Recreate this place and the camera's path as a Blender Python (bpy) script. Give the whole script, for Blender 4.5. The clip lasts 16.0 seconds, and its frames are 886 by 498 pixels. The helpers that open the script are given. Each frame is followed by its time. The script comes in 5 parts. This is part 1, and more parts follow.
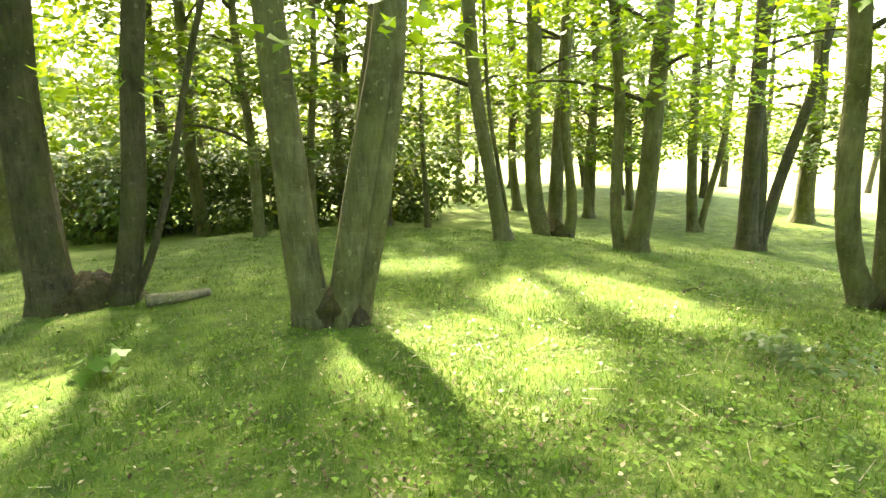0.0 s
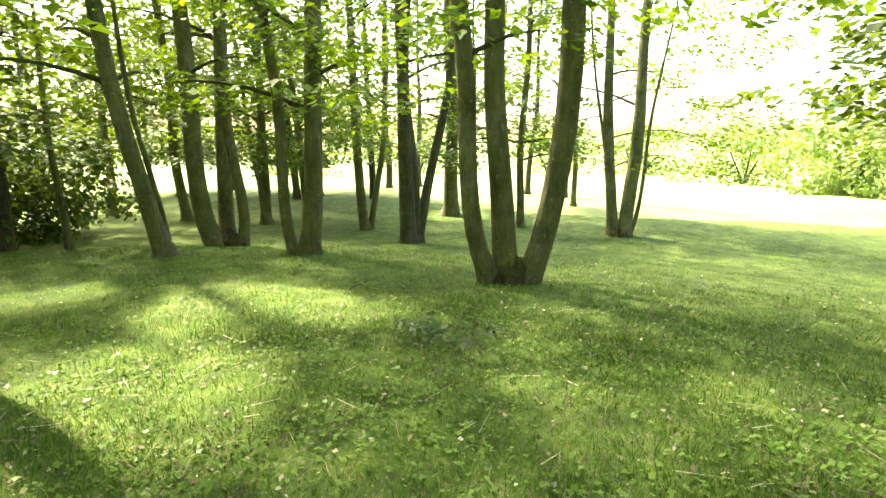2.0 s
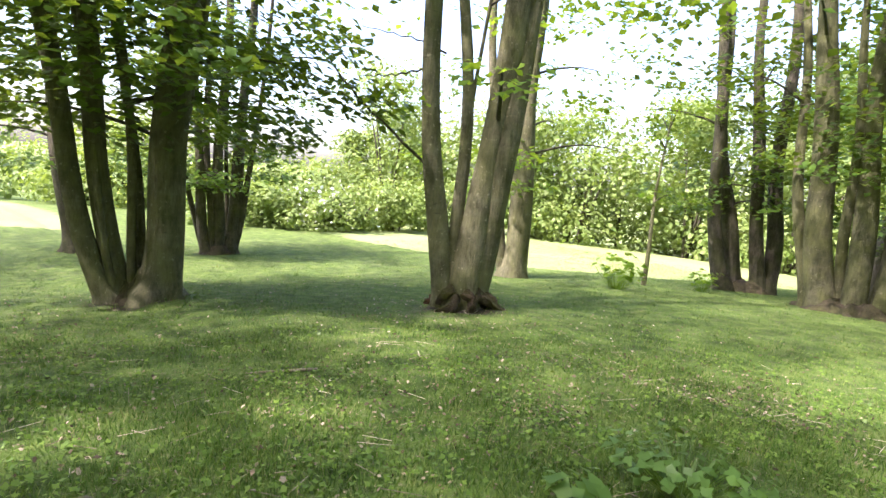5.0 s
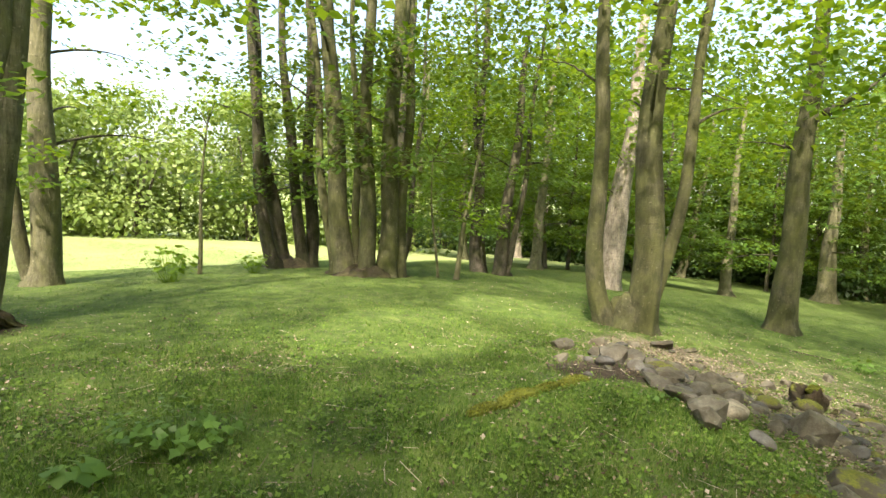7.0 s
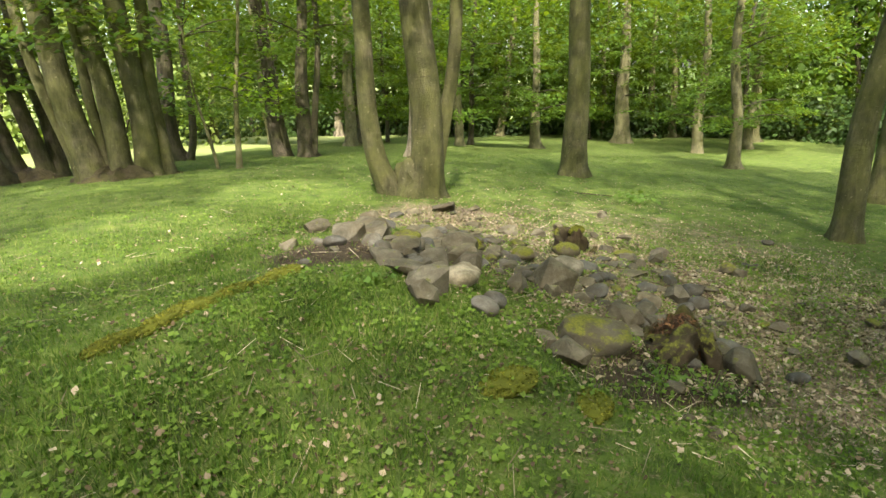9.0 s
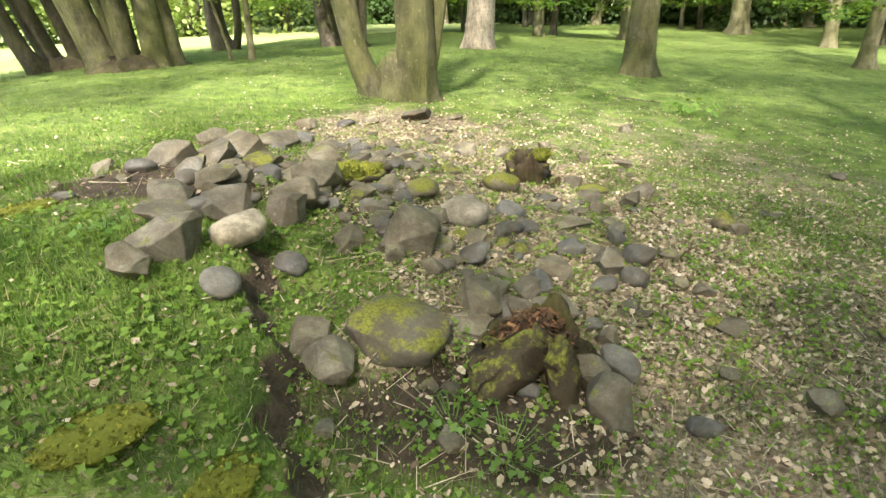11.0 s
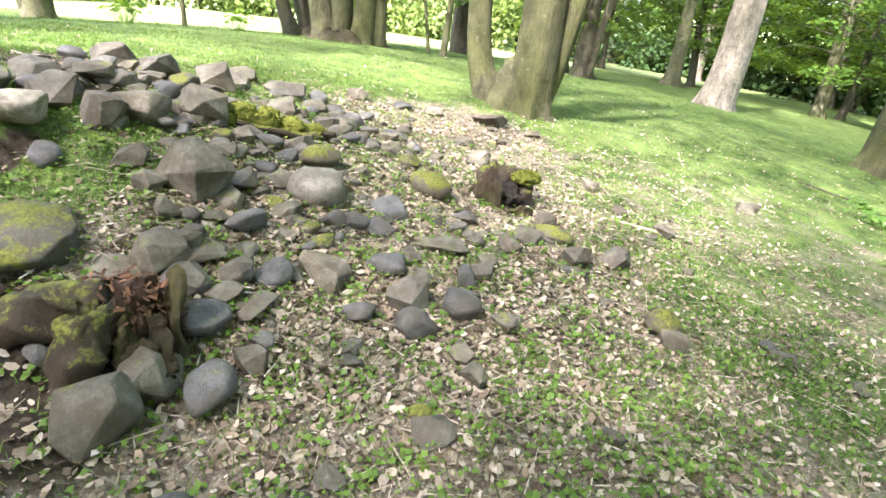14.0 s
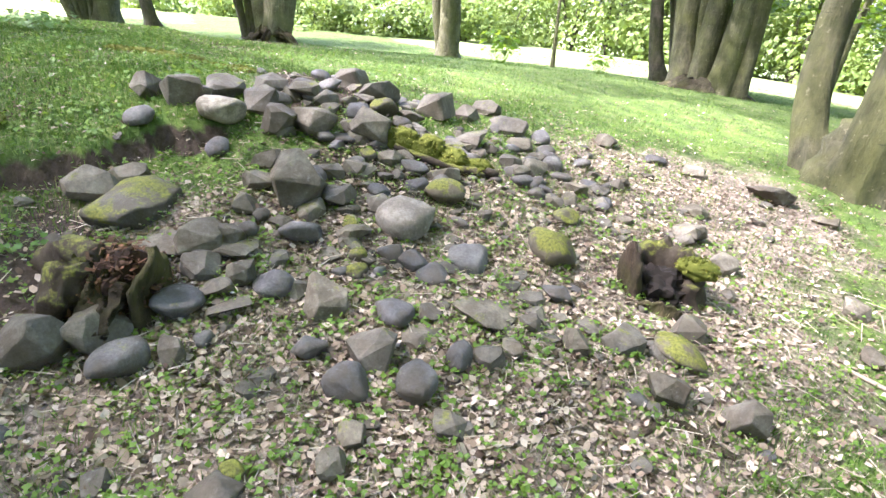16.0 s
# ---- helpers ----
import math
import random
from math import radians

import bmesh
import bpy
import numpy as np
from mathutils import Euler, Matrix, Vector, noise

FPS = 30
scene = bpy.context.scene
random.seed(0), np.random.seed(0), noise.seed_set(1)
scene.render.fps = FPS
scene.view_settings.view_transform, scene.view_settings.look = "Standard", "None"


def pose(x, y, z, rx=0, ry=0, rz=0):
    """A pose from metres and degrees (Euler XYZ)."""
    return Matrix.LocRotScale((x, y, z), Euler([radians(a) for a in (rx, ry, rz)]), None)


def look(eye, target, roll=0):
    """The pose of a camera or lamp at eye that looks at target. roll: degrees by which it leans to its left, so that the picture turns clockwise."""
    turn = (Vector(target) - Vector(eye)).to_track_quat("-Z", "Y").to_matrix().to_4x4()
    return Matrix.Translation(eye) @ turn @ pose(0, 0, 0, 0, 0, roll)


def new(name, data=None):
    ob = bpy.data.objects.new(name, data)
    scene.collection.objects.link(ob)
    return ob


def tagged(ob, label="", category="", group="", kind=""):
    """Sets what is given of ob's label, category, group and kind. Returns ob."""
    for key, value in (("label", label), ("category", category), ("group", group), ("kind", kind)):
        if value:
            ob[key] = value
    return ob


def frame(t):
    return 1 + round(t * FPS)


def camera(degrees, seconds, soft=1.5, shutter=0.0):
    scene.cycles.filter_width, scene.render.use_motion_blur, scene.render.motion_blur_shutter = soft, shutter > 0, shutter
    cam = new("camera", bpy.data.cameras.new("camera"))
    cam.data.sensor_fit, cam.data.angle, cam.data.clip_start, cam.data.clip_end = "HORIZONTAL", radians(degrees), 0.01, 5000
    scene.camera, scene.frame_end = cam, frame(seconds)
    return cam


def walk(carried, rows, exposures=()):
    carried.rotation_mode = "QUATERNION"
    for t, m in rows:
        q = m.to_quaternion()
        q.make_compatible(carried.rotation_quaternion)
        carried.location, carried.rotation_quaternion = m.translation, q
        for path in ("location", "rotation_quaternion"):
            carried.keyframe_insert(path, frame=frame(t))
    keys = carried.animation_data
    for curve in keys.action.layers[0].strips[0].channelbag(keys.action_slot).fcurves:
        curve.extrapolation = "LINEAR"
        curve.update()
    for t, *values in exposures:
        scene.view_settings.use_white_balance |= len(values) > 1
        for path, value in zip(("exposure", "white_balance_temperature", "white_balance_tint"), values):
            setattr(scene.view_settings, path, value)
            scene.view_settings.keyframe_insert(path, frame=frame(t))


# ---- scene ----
cam = camera(76.6, 16.0, soft=1.5, shutter=0.0)
# camera path: seconds, place, turn
PATH = [
    (0.0, 4.775, -1.684, 1.529, 77.64, 0.23, -28.5),
    (0.5, 4.805, -1.693, 1.538, 77.81, 0.29, -37.94),
    (1.0, 4.861, -1.718, 1.549, 77.91, -0.34, -45.48),
    (1.5, 4.932, -1.754, 1.547, 78.02, -0.89, -52.72),
    (2.0, 4.989, -1.778, 1.526, 78.29, -0.75, -59.94),
    (2.5, 5.058, -1.846, 1.524, 78.16, -0.75, -67.94),
    (3.0, 5.146, -1.909, 1.52, 78.32, -1.88, -78.86),
    (3.5, 5.193, -1.961, 1.518, 78.78, -2.5, -92.04),
    (4.0, 5.218, -1.996, 1.514, 79.89, -3.92, -108.48),
    (4.5, 5.168, -2.035, 1.529, 81.41, -4.91, -123.42),
    (5.0, 5.138, -2.068, 1.536, 82.83, -5.18, -136.39),
    (7.3, 4.187, -1.536, 1.775, 84.28, -3.38, -183.84),
    (7.5, 4.077, -1.618, 1.749, 83.5, -3.08, -187.49),
    (8, 3.835, -1.841, 1.693, 81.46, -0.99, -195.24),
    (8.5, 3.529, -2.187, 1.632, 79.5, -1.57, -196.78),
    (8.7, 3.354, -2.313, 1.593, 76.5, 0.1, -197.19),
    (10.8, 1.235, -3.404, 1.343, 63.5, 2.86, -184.73),
    (11, 1.057, -3.445, 1.344, 62.5, 2.4, -184.64),
    (11.5, 0.7, -3.663, 1.203, 60.64, -1.48, -184.37),
    (12, 0.274, -3.851, 1.099, 59.62, -0.86, -179.56),
    (12.5, -0.086, -4.008, 1.073, 62.57, -3.11, -176.0),
    (13, -0.46, -4.137, 1.056, 63.06, -4.37, -166.3),
    (13.5, -0.882, -4.161, 1.004, 65.16, -3.09, -157.22),
    (14, -1.228, -4.424, 0.884, 65.14, -5.9, -155.18),
    (14.5, -1.54, -4.735, 0.863, 63.73, -3.59, -147.03),
    (15, -1.823, -5.078, 0.923, 63.31, -4.11, -131.21),
    (15.5, -1.993, -5.481, 0.865, 64.57, -8.78, -122.77),
    (16, -2.086, -5.86, 0.931, 65.57, -4.83, -115.44),
]
walk(cam, [(r[0], pose(*r[1:])) for r in PATH], exposures=[(0, 3.75, 8300, 1), (2, 3.1, 7900, 0), (3.5, 2.78, 6900, 8), (5, 2.42, 6200, 25), (8, 2.05, 7300, 7), (11.5, 2.85, 6600, 15), (13.5, 3.2, 6000, 22), (15, 3.25, 5700, 27), (16, 3.18, 5600, 29)])

# ---- world and sun ----
SUN_AZ, SUN_EL = radians(75), radians(52)          # from the +x axis; the sun stands beyond +y
SUN = Vector((math.cos(SUN_AZ) * math.cos(SUN_EL), math.sin(SUN_AZ) * math.cos(SUN_EL), math.sin(SUN_EL)))
world = bpy.data.worlds.new("sky")
world.use_nodes = True
scene.world = world
sky = world.node_tree.nodes.new("ShaderNodeTexSky")
sky.sky_type, sky.sun_disc = "NISHITA", False
sky.sun_elevation, sky.sun_rotation = SUN_EL, radians(90) - SUN_AZ
sky.dust_density, sky.air_density = 3.0, 1.0
world.node_tree.links.new(sky.outputs[0], world.node_tree.nodes["Background"].inputs[0])
world.node_tree.nodes["Background"].inputs[1].default_value = 0.135
lamp = bpy.data.lights.new("sun", "SUN")
lamp.energy, lamp.angle, lamp.color = 3.2, radians(2.6), (1.0, 0.95, 0.87)
sun_ob = new("sun", lamp)
sun_ob.matrix_world = look(SUN * 100, (0, 0, 0))

# ---- materials ----
def material(name, rough=0.8):
    m = bpy.data.materials.new(name)
    m.use_nodes = True
    n = m.node_tree.nodes
    b = n["Principled BSDF"]
    b.inputs["Roughness"].default_value = rough
    b.inputs["Specular IOR Level"].default_value = 0.25
    return m, n, m.node_tree.links, b


def noise_tex(n, l, scale, detail=4.0, vec=None, rough=0.55):
    t = n.new("ShaderNodeTexNoise")
    t.inputs["Scale"].default_value, t.inputs["Detail"].default_value, t.inputs["Roughness"].default_value = scale, detail, rough
    if vec is not None:
        l.new(vec, t.inputs["Vector"])
    return t.outputs["Fac"]


def ramp(n, l, fac, *stops):
    r = n.new("ShaderNodeValToRGB")
    while len(r.color_ramp.elements) < len(stops):
        r.color_ramp.elements.new(0.5)
    for e, (p, c) in zip(r.color_ramp.elements, stops):
        e.position, e.color = p, (*c, 1) if len(c) == 3 else c
    l.new(fac, r.inputs[0])
    return r.outputs[0]


def mix(n, l, fac, a, b, kind="MIX"):
    m = n.new("ShaderNodeMix")
    m.data_type, m.blend_type = "RGBA", kind
    for sock, v in ((m.inputs[0], fac), (m.inputs[6], a), (m.inputs[7], b)):
        if isinstance(v, (int, float)):
            sock.default_value = v
        elif isinstance(v, tuple):
            sock.default_value = (*v, 1)
        else:
            l.new(v, sock)
    return m.outputs[2]


def bump(n, l, b, height, strength=0.5, dist=0.02):
    k = n.new("ShaderNodeBump")
    k.inputs["Strength"].default_value, k.inputs["Distance"].default_value = strength, dist
    l.new(height, k.inputs["Height"])
    l.new(k.outputs[0], b.inputs["Normal"])


def obj_coords(n):
    return n.new("ShaderNodeTexCoord").outputs["Object"]


def pos_coords(n):
    return n.new("ShaderNodeNewGeometry").outputs["Position"]


def stretch(n, l, vec, sx, sy, sz):
    m = n.new("ShaderNodeMapping")
    m.inputs["Scale"].default_value = (sx, sy, sz)
    l.new(vec, m.inputs[0])
    return m.outputs[0]


def up_facing(n, l, lo, hi):
    g = n.new("ShaderNodeNewGeometry")
    s = n.new("ShaderNodeSeparateXYZ")
    l.new(g.outputs["Normal"], s.inputs[0])
    r = n.new("ShaderNodeMapRange")
    r.inputs[1].default_value, r.inputs[2].default_value = lo, hi
    l.new(s.outputs[2], r.inputs[0])
    return r.outputs[0]


def math_node(n, l, op, a, b):
    m = n.new("ShaderNodeMath")
    m.operation = op
    for sock, v in zip(m.inputs, (a, b)):
        if isinstance(v, (int, float)):
            sock.default_value = v
        else:
            l.new(v, sock)
    return m.outputs[0]


def ground_material():
    m, n, l, b = material("ground_turf", 0.95)
    p = pos_coords(n)
    big, mid, fine = noise_tex(n, l, 0.55, 3, p), noise_tex(n, l, 4.0, 5, p), noise_tex(n, l, 55.0, 4, p, 0.7)
    turf = ramp(n, l, mid, (0.3, (0.04, 0.085, 0.012)), (0.52, (0.10, 0.175, 0.022)), (0.72, (0.2, 0.27, 0.055)))
    turf = mix(n, l, math_node(n, l, "MULTIPLY", big, 0.3), turf, (0.2, 0.2, 0.085))
    turf = mix(n, l, 0.6, turf, ramp(n, l, fine, (0.3, (0.25, 0.27, 0.2)), (0.7, (1.0, 1.0, 1.0))), "MULTIPLY")
    fleck = ramp(n, l, noise_tex(n, l, 20.0, 5, p, 0.7), (0.53, (0, 0, 0)), (0.64, (0.75, 0.75, 0.75)))
    fleck = mix(n, l, 1.0, fleck, ramp(n, l, noise_tex(n, l, 1.3, 4, p, 0.6), (0.36, (0.15, 0.15, 0.15)), (0.62, (1, 1, 1))), "MULTIPLY")
    turf = mix(n, l, fleck, turf, ramp(n, l, noise_tex(n, l, 60.0, 2, p), (0.4, (0.10, 0.075, 0.045)), (0.6, (0.33, 0.28, 0.18))))
    litter = ramp(n, l, noise_tex(n, l, 28.0, 5, p, 0.75), (0.3, (0.075, 0.055, 0.04)), (0.48, (0.18, 0.14, 0.10)), (0.6, (0.30, 0.25, 0.185)), (0.75, (0.44, 0.385, 0.30)))
    soil = ramp(n, l, noise_tex(n, l, 14.0, 6, p, 0.7), (0.3, (0.028, 0.02, 0.013)), (0.7, (0.085, 0.062, 0.042)))
    field = ramp(n, l, noise_tex(n, l, 0.25, 4, p), (0.3, (0.20, 0.26, 0.085)), (0.7, (0.30, 0.34, 0.13)))
    a = n.new("ShaderNodeAttribute")
    a.attribute_name = "cover"
    s = n.new("ShaderNodeSeparateColor")
    l.new(a.outputs["Color"], s.inputs[0])
    edge = noise_tex(n, l, 2.2, 6, p, 0.7)
    def mask(channel, lo=0.42, hi=0.62):
        v = math_node(n, l, "ADD", channel, math_node(n, l, "MULTIPLY", math_node(n, l, "SUBTRACT", edge, 0.5), 0.9))
        r = n.new("ShaderNodeMapRange")
        r.inputs[1].default_value, r.inputs[2].default_value = lo, hi
        l.new(v, r.inputs[0])
        return r.outputs[0]
    c = mix(n, l, mask(s.outputs[0]), turf, litter)
    c = mix(n, l, mask(s.outputs[1]), c, soil)
    c = mix(n, l, mask(s.outputs[2], 0.45, 0.55), c, field)
    l.new(c, b.inputs["Base Color"])
    bump(n, l, b, math_node(n, l, "ADD", fine, math_node(n, l, "MULTIPLY", mid, 0.8)), 0.9, 0.03)
    return m


def foliage_material(name, dark, mid_c, light, trans=0.45, rough=0.45):
    """Thin leaves: reflecting and letting light through, varied leaf by leaf."""
    m, n, l, b = material(name, rough)
    rnd = n.new("ShaderNodeNewGeometry").outputs["Random Per Island"]
    big = noise_tex(n, l, 0.6, 2, pos_coords(n))
    c = ramp(n, l, rnd, (0.0, dark), (0.5, mid_c), (1.0, light))
    c = mix(n, l, 0.35, c, ramp(n, l, big, (0.35, dark), (0.65, light)))
    l.new(c, b.inputs["Base Color"])
    t = n.new("ShaderNodeBsdfTranslucent")
    warm = mix(n, l, 0.5, c, (0.34, 0.44, 0.02))
    l.new(warm, t.inputs["Color"])
    x = n.new("ShaderNodeMixShader")
    x.inputs[0].default_value = trans
    l.new(b.outputs[0], x.inputs[1])
    l.new(t.outputs[0], x.inputs[2])
    l.new(x.outputs[0], n["Material Output"].inputs[0])
    return m


def bark_material(name, base, ridge, algae, amount):
    m, n, l, b = material(name, 0.9)
    p = pos_coords(n)
    grain = noise_tex(n, l, 9.0, 7, stretch(n, l, p, 3.0, 3.0, 0.55), 0.72)
    rings = noise_tex(n, l, 5.0, 5, stretch(n, l, p, 0.5, 0.5, 3.2), 0.65)
    patch = noise_tex(n, l, 2.2, 5, p, 0.65)
    rnd = n.new("ShaderNodeObjectInfo").outputs["Random"]
    c = ramp(n, l, grain, (0.28, ridge), (0.5, base), (0.72, tuple(min(1.0, v * 1.55) for v in base)))
    c = mix(n, l, ramp(n, l, rings, (0.52, (0, 0, 0)), (0.66, (0.5, 0.5, 0.5))), c, tuple(v * 1.5 for v in base))
    c = mix(n, l, ramp(n, l, patch, (0.5 - amount * 0.35, (0, 0, 0)), (0.72 - amount * 0.25, (0.8, 0.8, 0.8))), c, algae)
    blot = noise_tex(n, l, 3.4, 6, stretch(n, l, p, 1.3, 1.3, 0.7), 0.7)
    c = mix(n, l, 0.8, c, ramp(n, l, blot, (0.34, (0.38, 0.38, 0.36)), (0.5, (0.85, 0.85, 0.85)), (0.68, (1.3, 1.28, 1.2))), "MULTIPLY")
    scar = noise_tex(n, l, 7.0, 4, stretch(n, l, p, 0.7, 0.7, 5.0), 0.6)
    c = mix(n, l, ramp(n, l, scar, (0.66, (0, 0, 0)), (0.71, (0.75, 0.75, 0.75))), c, ridge)
    spots = noise_tex(n, l, 17.0, 3, p, 0.6)
    c = mix(n, l, ramp(n, l, spots, (0.64, (0, 0, 0)), (0.70, (0.6, 0.6, 0.6))), c, tuple(min(1.0, v * 2.1) for v in base))
    c = mix(n, l, 0.3, c, ramp(n, l, rnd, (0, (0.6, 0.6, 0.6)), (1, (1, 1, 1))), "MULTIPLY")
    l.new(c, b.inputs["Base Color"])
    bump(n, l, b, math_node(n, l, "ADD", grain, math_node(n, l, "MULTIPLY", rings, 0.5)), 1.0, 0.035)
    return m


def stone_material(name, dark, light, moss, lichen=0.3, speck=70.0):
    m, n, l, b = material(name, 0.75)
    p = obj_coords(n)
    rnd = n.new("ShaderNodeObjectInfo").outputs["Random"]
    v = n.new("ShaderNodeVectorMath")
    v.operation = "ADD"
    l.new(pos_coords(n), v.inputs[0])
    big, fine = noise_tex(n, l, 7.0, 6, v.outputs[0], 0.65), noise_tex(n, l, speck, 4, v.outputs[0], 0.7)
    c = ramp(n, l, big, (0.3, dark), (0.7, light))
    c = mix(n, l, 0.55, c, ramp(n, l, fine, (0.3, (0.5, 0.5, 0.5)), (0.65, (1.15, 1.15, 1.15))), "MULTIPLY")
    c = mix(n, l, 0.55, c, ramp(n, l, rnd, (0, (0.55, 0.53, 0.5)), (0.5, (0.95, 0.9, 0.8)), (1, (1.3, 1.2, 0.98))), "MULTIPLY")
    c = mix(n, l, ramp(n, l, noise_tex(n, l, 16.0, 5, v.outputs[0], 0.7), (0.62, (0, 0, 0)), (0.72, (lichen, lichen, lichen))), c, (0.42, 0.43, 0.38))
    stain = noise_tex(n, l, 4.5, 6, v.outputs[0], 0.75)
    c = mix(n, l, ramp(n, l, stain, (0.42, (0.6, 0.6, 0.6)), (0.56, (0, 0, 0))), c, (0.06, 0.046, 0.026))
    top = up_facing(n, l, 0.0, 0.9)
    mm = math_node(n, l, "ADD", math_node(n, l, "MULTIPLY", top, 0.16), noise_tex(n, l, 9.0, 6, v.outputs[0], 0.7))
    lo = 0.92 - moss
    mo = ramp(n, l, fine, (0.3, (0.035, 0.042, 0.008)), (0.7, (0.19, 0.19, 0.028)))
    c = mix(n, l, ramp(n, l, mm, (min(lo, 0.97), (0, 0, 0)), (min(lo + 0.1, 1.0), (1, 1, 1))), c, mo)
    l.new(c, b.inputs["Base Color"])
    bump(n, l, b, math_node(n, l, "ADD", big, math_node(n, l, "MULTIPLY", fine, 0.3)), 0.7, 0.02)
    return m


def tint_material(name, *stops, rough=0.9, trans=0.0, scale=30.0):
    """Small scraps varied one by one, with a fine grain."""
    m, n, l, b = material(name, rough)
    rnd = n.new("ShaderNodeNewGeometry").outputs["Random Per Island"]
    c = ramp(n, l, rnd, *stops)
    f = noise_tex(n, l, scale, 4, pos_coords(n), 0.7)
    c = mix(n, l, 0.5, c, ramp(n, l, f, (0.3, (0.45, 0.45, 0.45)), (0.7, (1.1, 1.1, 1.1))), "MULTIPLY")
    l.new(c, b.inputs["Base Color"])
    bump(n, l, b, f, 0.5, 0.01)
    if trans:
        t = n.new("ShaderNodeBsdfTranslucent")
        l.new(c, t.inputs["Color"])
        x = n.new("ShaderNodeMixShader")
        x.inputs[0].default_value = trans
        l.new(b.outputs[0], x.inputs[1])
        l.new(t.outputs[0], x.inputs[2])
        l.new(x.outputs[0], n["Material Output"].inputs[0])
    return m


GROUND = ground_material()
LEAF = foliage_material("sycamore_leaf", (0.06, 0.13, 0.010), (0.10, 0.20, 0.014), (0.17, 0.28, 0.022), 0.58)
# darker copy of the sycamore leaf, woodland shade and backlight in its colour
LEAF_SHADED = foliage_material("shaded_leaf", (0.022, 0.05, 0.006), (0.048, 0.10, 0.011), (0.095, 0.175, 0.02), 0.36)
# very dark leaf: understory shade in the colour; the dark-green nettle shares it
LEAF_DARK = foliage_material("dark_leaf", (0.02, 0.045, 0.012), (0.035, 0.07, 0.018), (0.06, 0.11, 0.03), 0.2)
# paler leaf, full sun on hedgerow and bushes put into its colour
LEAF_SUNLIT = foliage_material("sunlit_leaf", (0.10, 0.16, 0.035), (0.17, 0.24, 0.06), (0.28, 0.34, 0.11), 0.4)
LEAF_LOW = foliage_material("seedling_leaf", (0.055, 0.115, 0.015), (0.10, 0.185, 0.025), (0.18, 0.275, 0.048), 0.35)
LEAF_PLANT = foliage_material("herb_leaf", (0.05, 0.11, 0.018), (0.08, 0.16, 0.028), (0.13, 0.23, 0.045), 0.3)
BLOSSOM = tint_material("blossom", (0.0, (0.7, 0.7, 0.62)), (1.0, (0.82, 0.82, 0.78)), trans=0.3)
GRASS = tint_material("grass_blade", (0.0, (0.045, 0.10, 0.012)), (0.45, (0.095, 0.19, 0.024)), (0.85, (0.195, 0.28, 0.05)), (1.0, (0.34, 0.33, 0.14)), rough=0.6, trans=0.35)
BARK = bark_material("bark_grey_green", (0.185, 0.168, 0.108), (0.06, 0.052, 0.034), (0.14, 0.138, 0.058), 0.6)
# darker copy of the grey-green bark: trunk shade in its colour, more algae
BARK_MOSSY_SHADED = bark_material("bark_mossy_shaded", (0.115, 0.105, 0.066), (0.04, 0.034, 0.022), (0.10, 0.105, 0.034), 0.65)
BARK_BASE = bark_material("bark_earthy", (0.075, 0.058, 0.038), (0.02, 0.015, 0.01), (0.07, 0.068, 0.022), 0.25)
BARK_DARK = bark_material("bark_dark", (0.095, 0.08, 0.058), (0.032, 0.026, 0.018), (0.075, 0.08, 0.03), 0.3)
BARK_PALE = bark_material("bark_pale", (0.30, 0.255, 0.20), (0.11, 0.09, 0.07), (0.19, 0.18, 0.10), 0.0)
STONE = stone_material("stone_grey_brown", (0.066, 0.06, 0.047), (0.195, 0.18, 0.142), 0.19)
COBBLE = stone_material("stone_blue_grey", (0.055, 0.055, 0.055), (0.15, 0.147, 0.142), 0.12, 0.35)
PALE_STONE = stone_material("stone_pale", (0.2, 0.185, 0.15), (0.38, 0.35, 0.29), 0.10, 0.5, 90.0)
MOSSY = stone_material("stone_mossy", (0.075, 0.068, 0.05), (0.15, 0.135, 0.10), 0.37)
MOSS_STONE = stone_material("stone_half_moss", (0.075, 0.07, 0.054), (0.15, 0.14, 0.115), 0.325)
LITTER = tint_material("leaf_litter", (0.0, (0.08, 0.053, 0.036)), (0.3, (0.24, 0.18, 0.12)), (0.65, (0.41, 0.33, 0.235)), (0.93, (0.50, 0.415, 0.31)), (1.0, (0.60, 0.52, 0.42)), trans=0.15)
LITTER_DARK = tint_material("old_leaf_scraps", (0.0, (0.045, 0.032, 0.02)), (0.5, (0.15, 0.11, 0.065)), (1.0, (0.36, 0.29, 0.19)), trans=0.1)
TWIG = tint_material("dead_twig", (0.0, (0.12, 0.09, 0.06)), (0.6, (0.34, 0.28, 0.20)), (1.0, (0.56, 0.49, 0.36)))
ROT = tint_material("rotten_wood", (0.0, (0.06, 0.03, 0.015)), (0.5, (0.14, 0.068, 0.032)), (0.85, (0.06, 0.036, 0.02)), (1.0, (0.30, 0.16, 0.08)), scale=40.0)
STUMP_BARK = bark_material("stump_bark", (0.07, 0.05, 0.03), (0.018, 0.013, 0.008), (0.075, 0.08, 0.014), 0.2)
ROT_DARK = tint_material("rotten_core", (0.0, (0.04, 0.022, 0.013)), (1.0, (0.06, 0.034, 0.019)), scale=60.0)
MOSS_WOOD = stone_material("mossy_rotten_wood", (0.014, 0.010, 0.007), (0.042, 0.031, 0.019), 0.305, 0.0, 55.0)
# near-black colour stands for the shade inside the hollow stump
HOLLOW_SHADE = tint_material("stump_hollow_shade", (0.0, (0.012, 0.009, 0.006)), (1.0, (0.028, 0.02, 0.013)), scale=25.0)
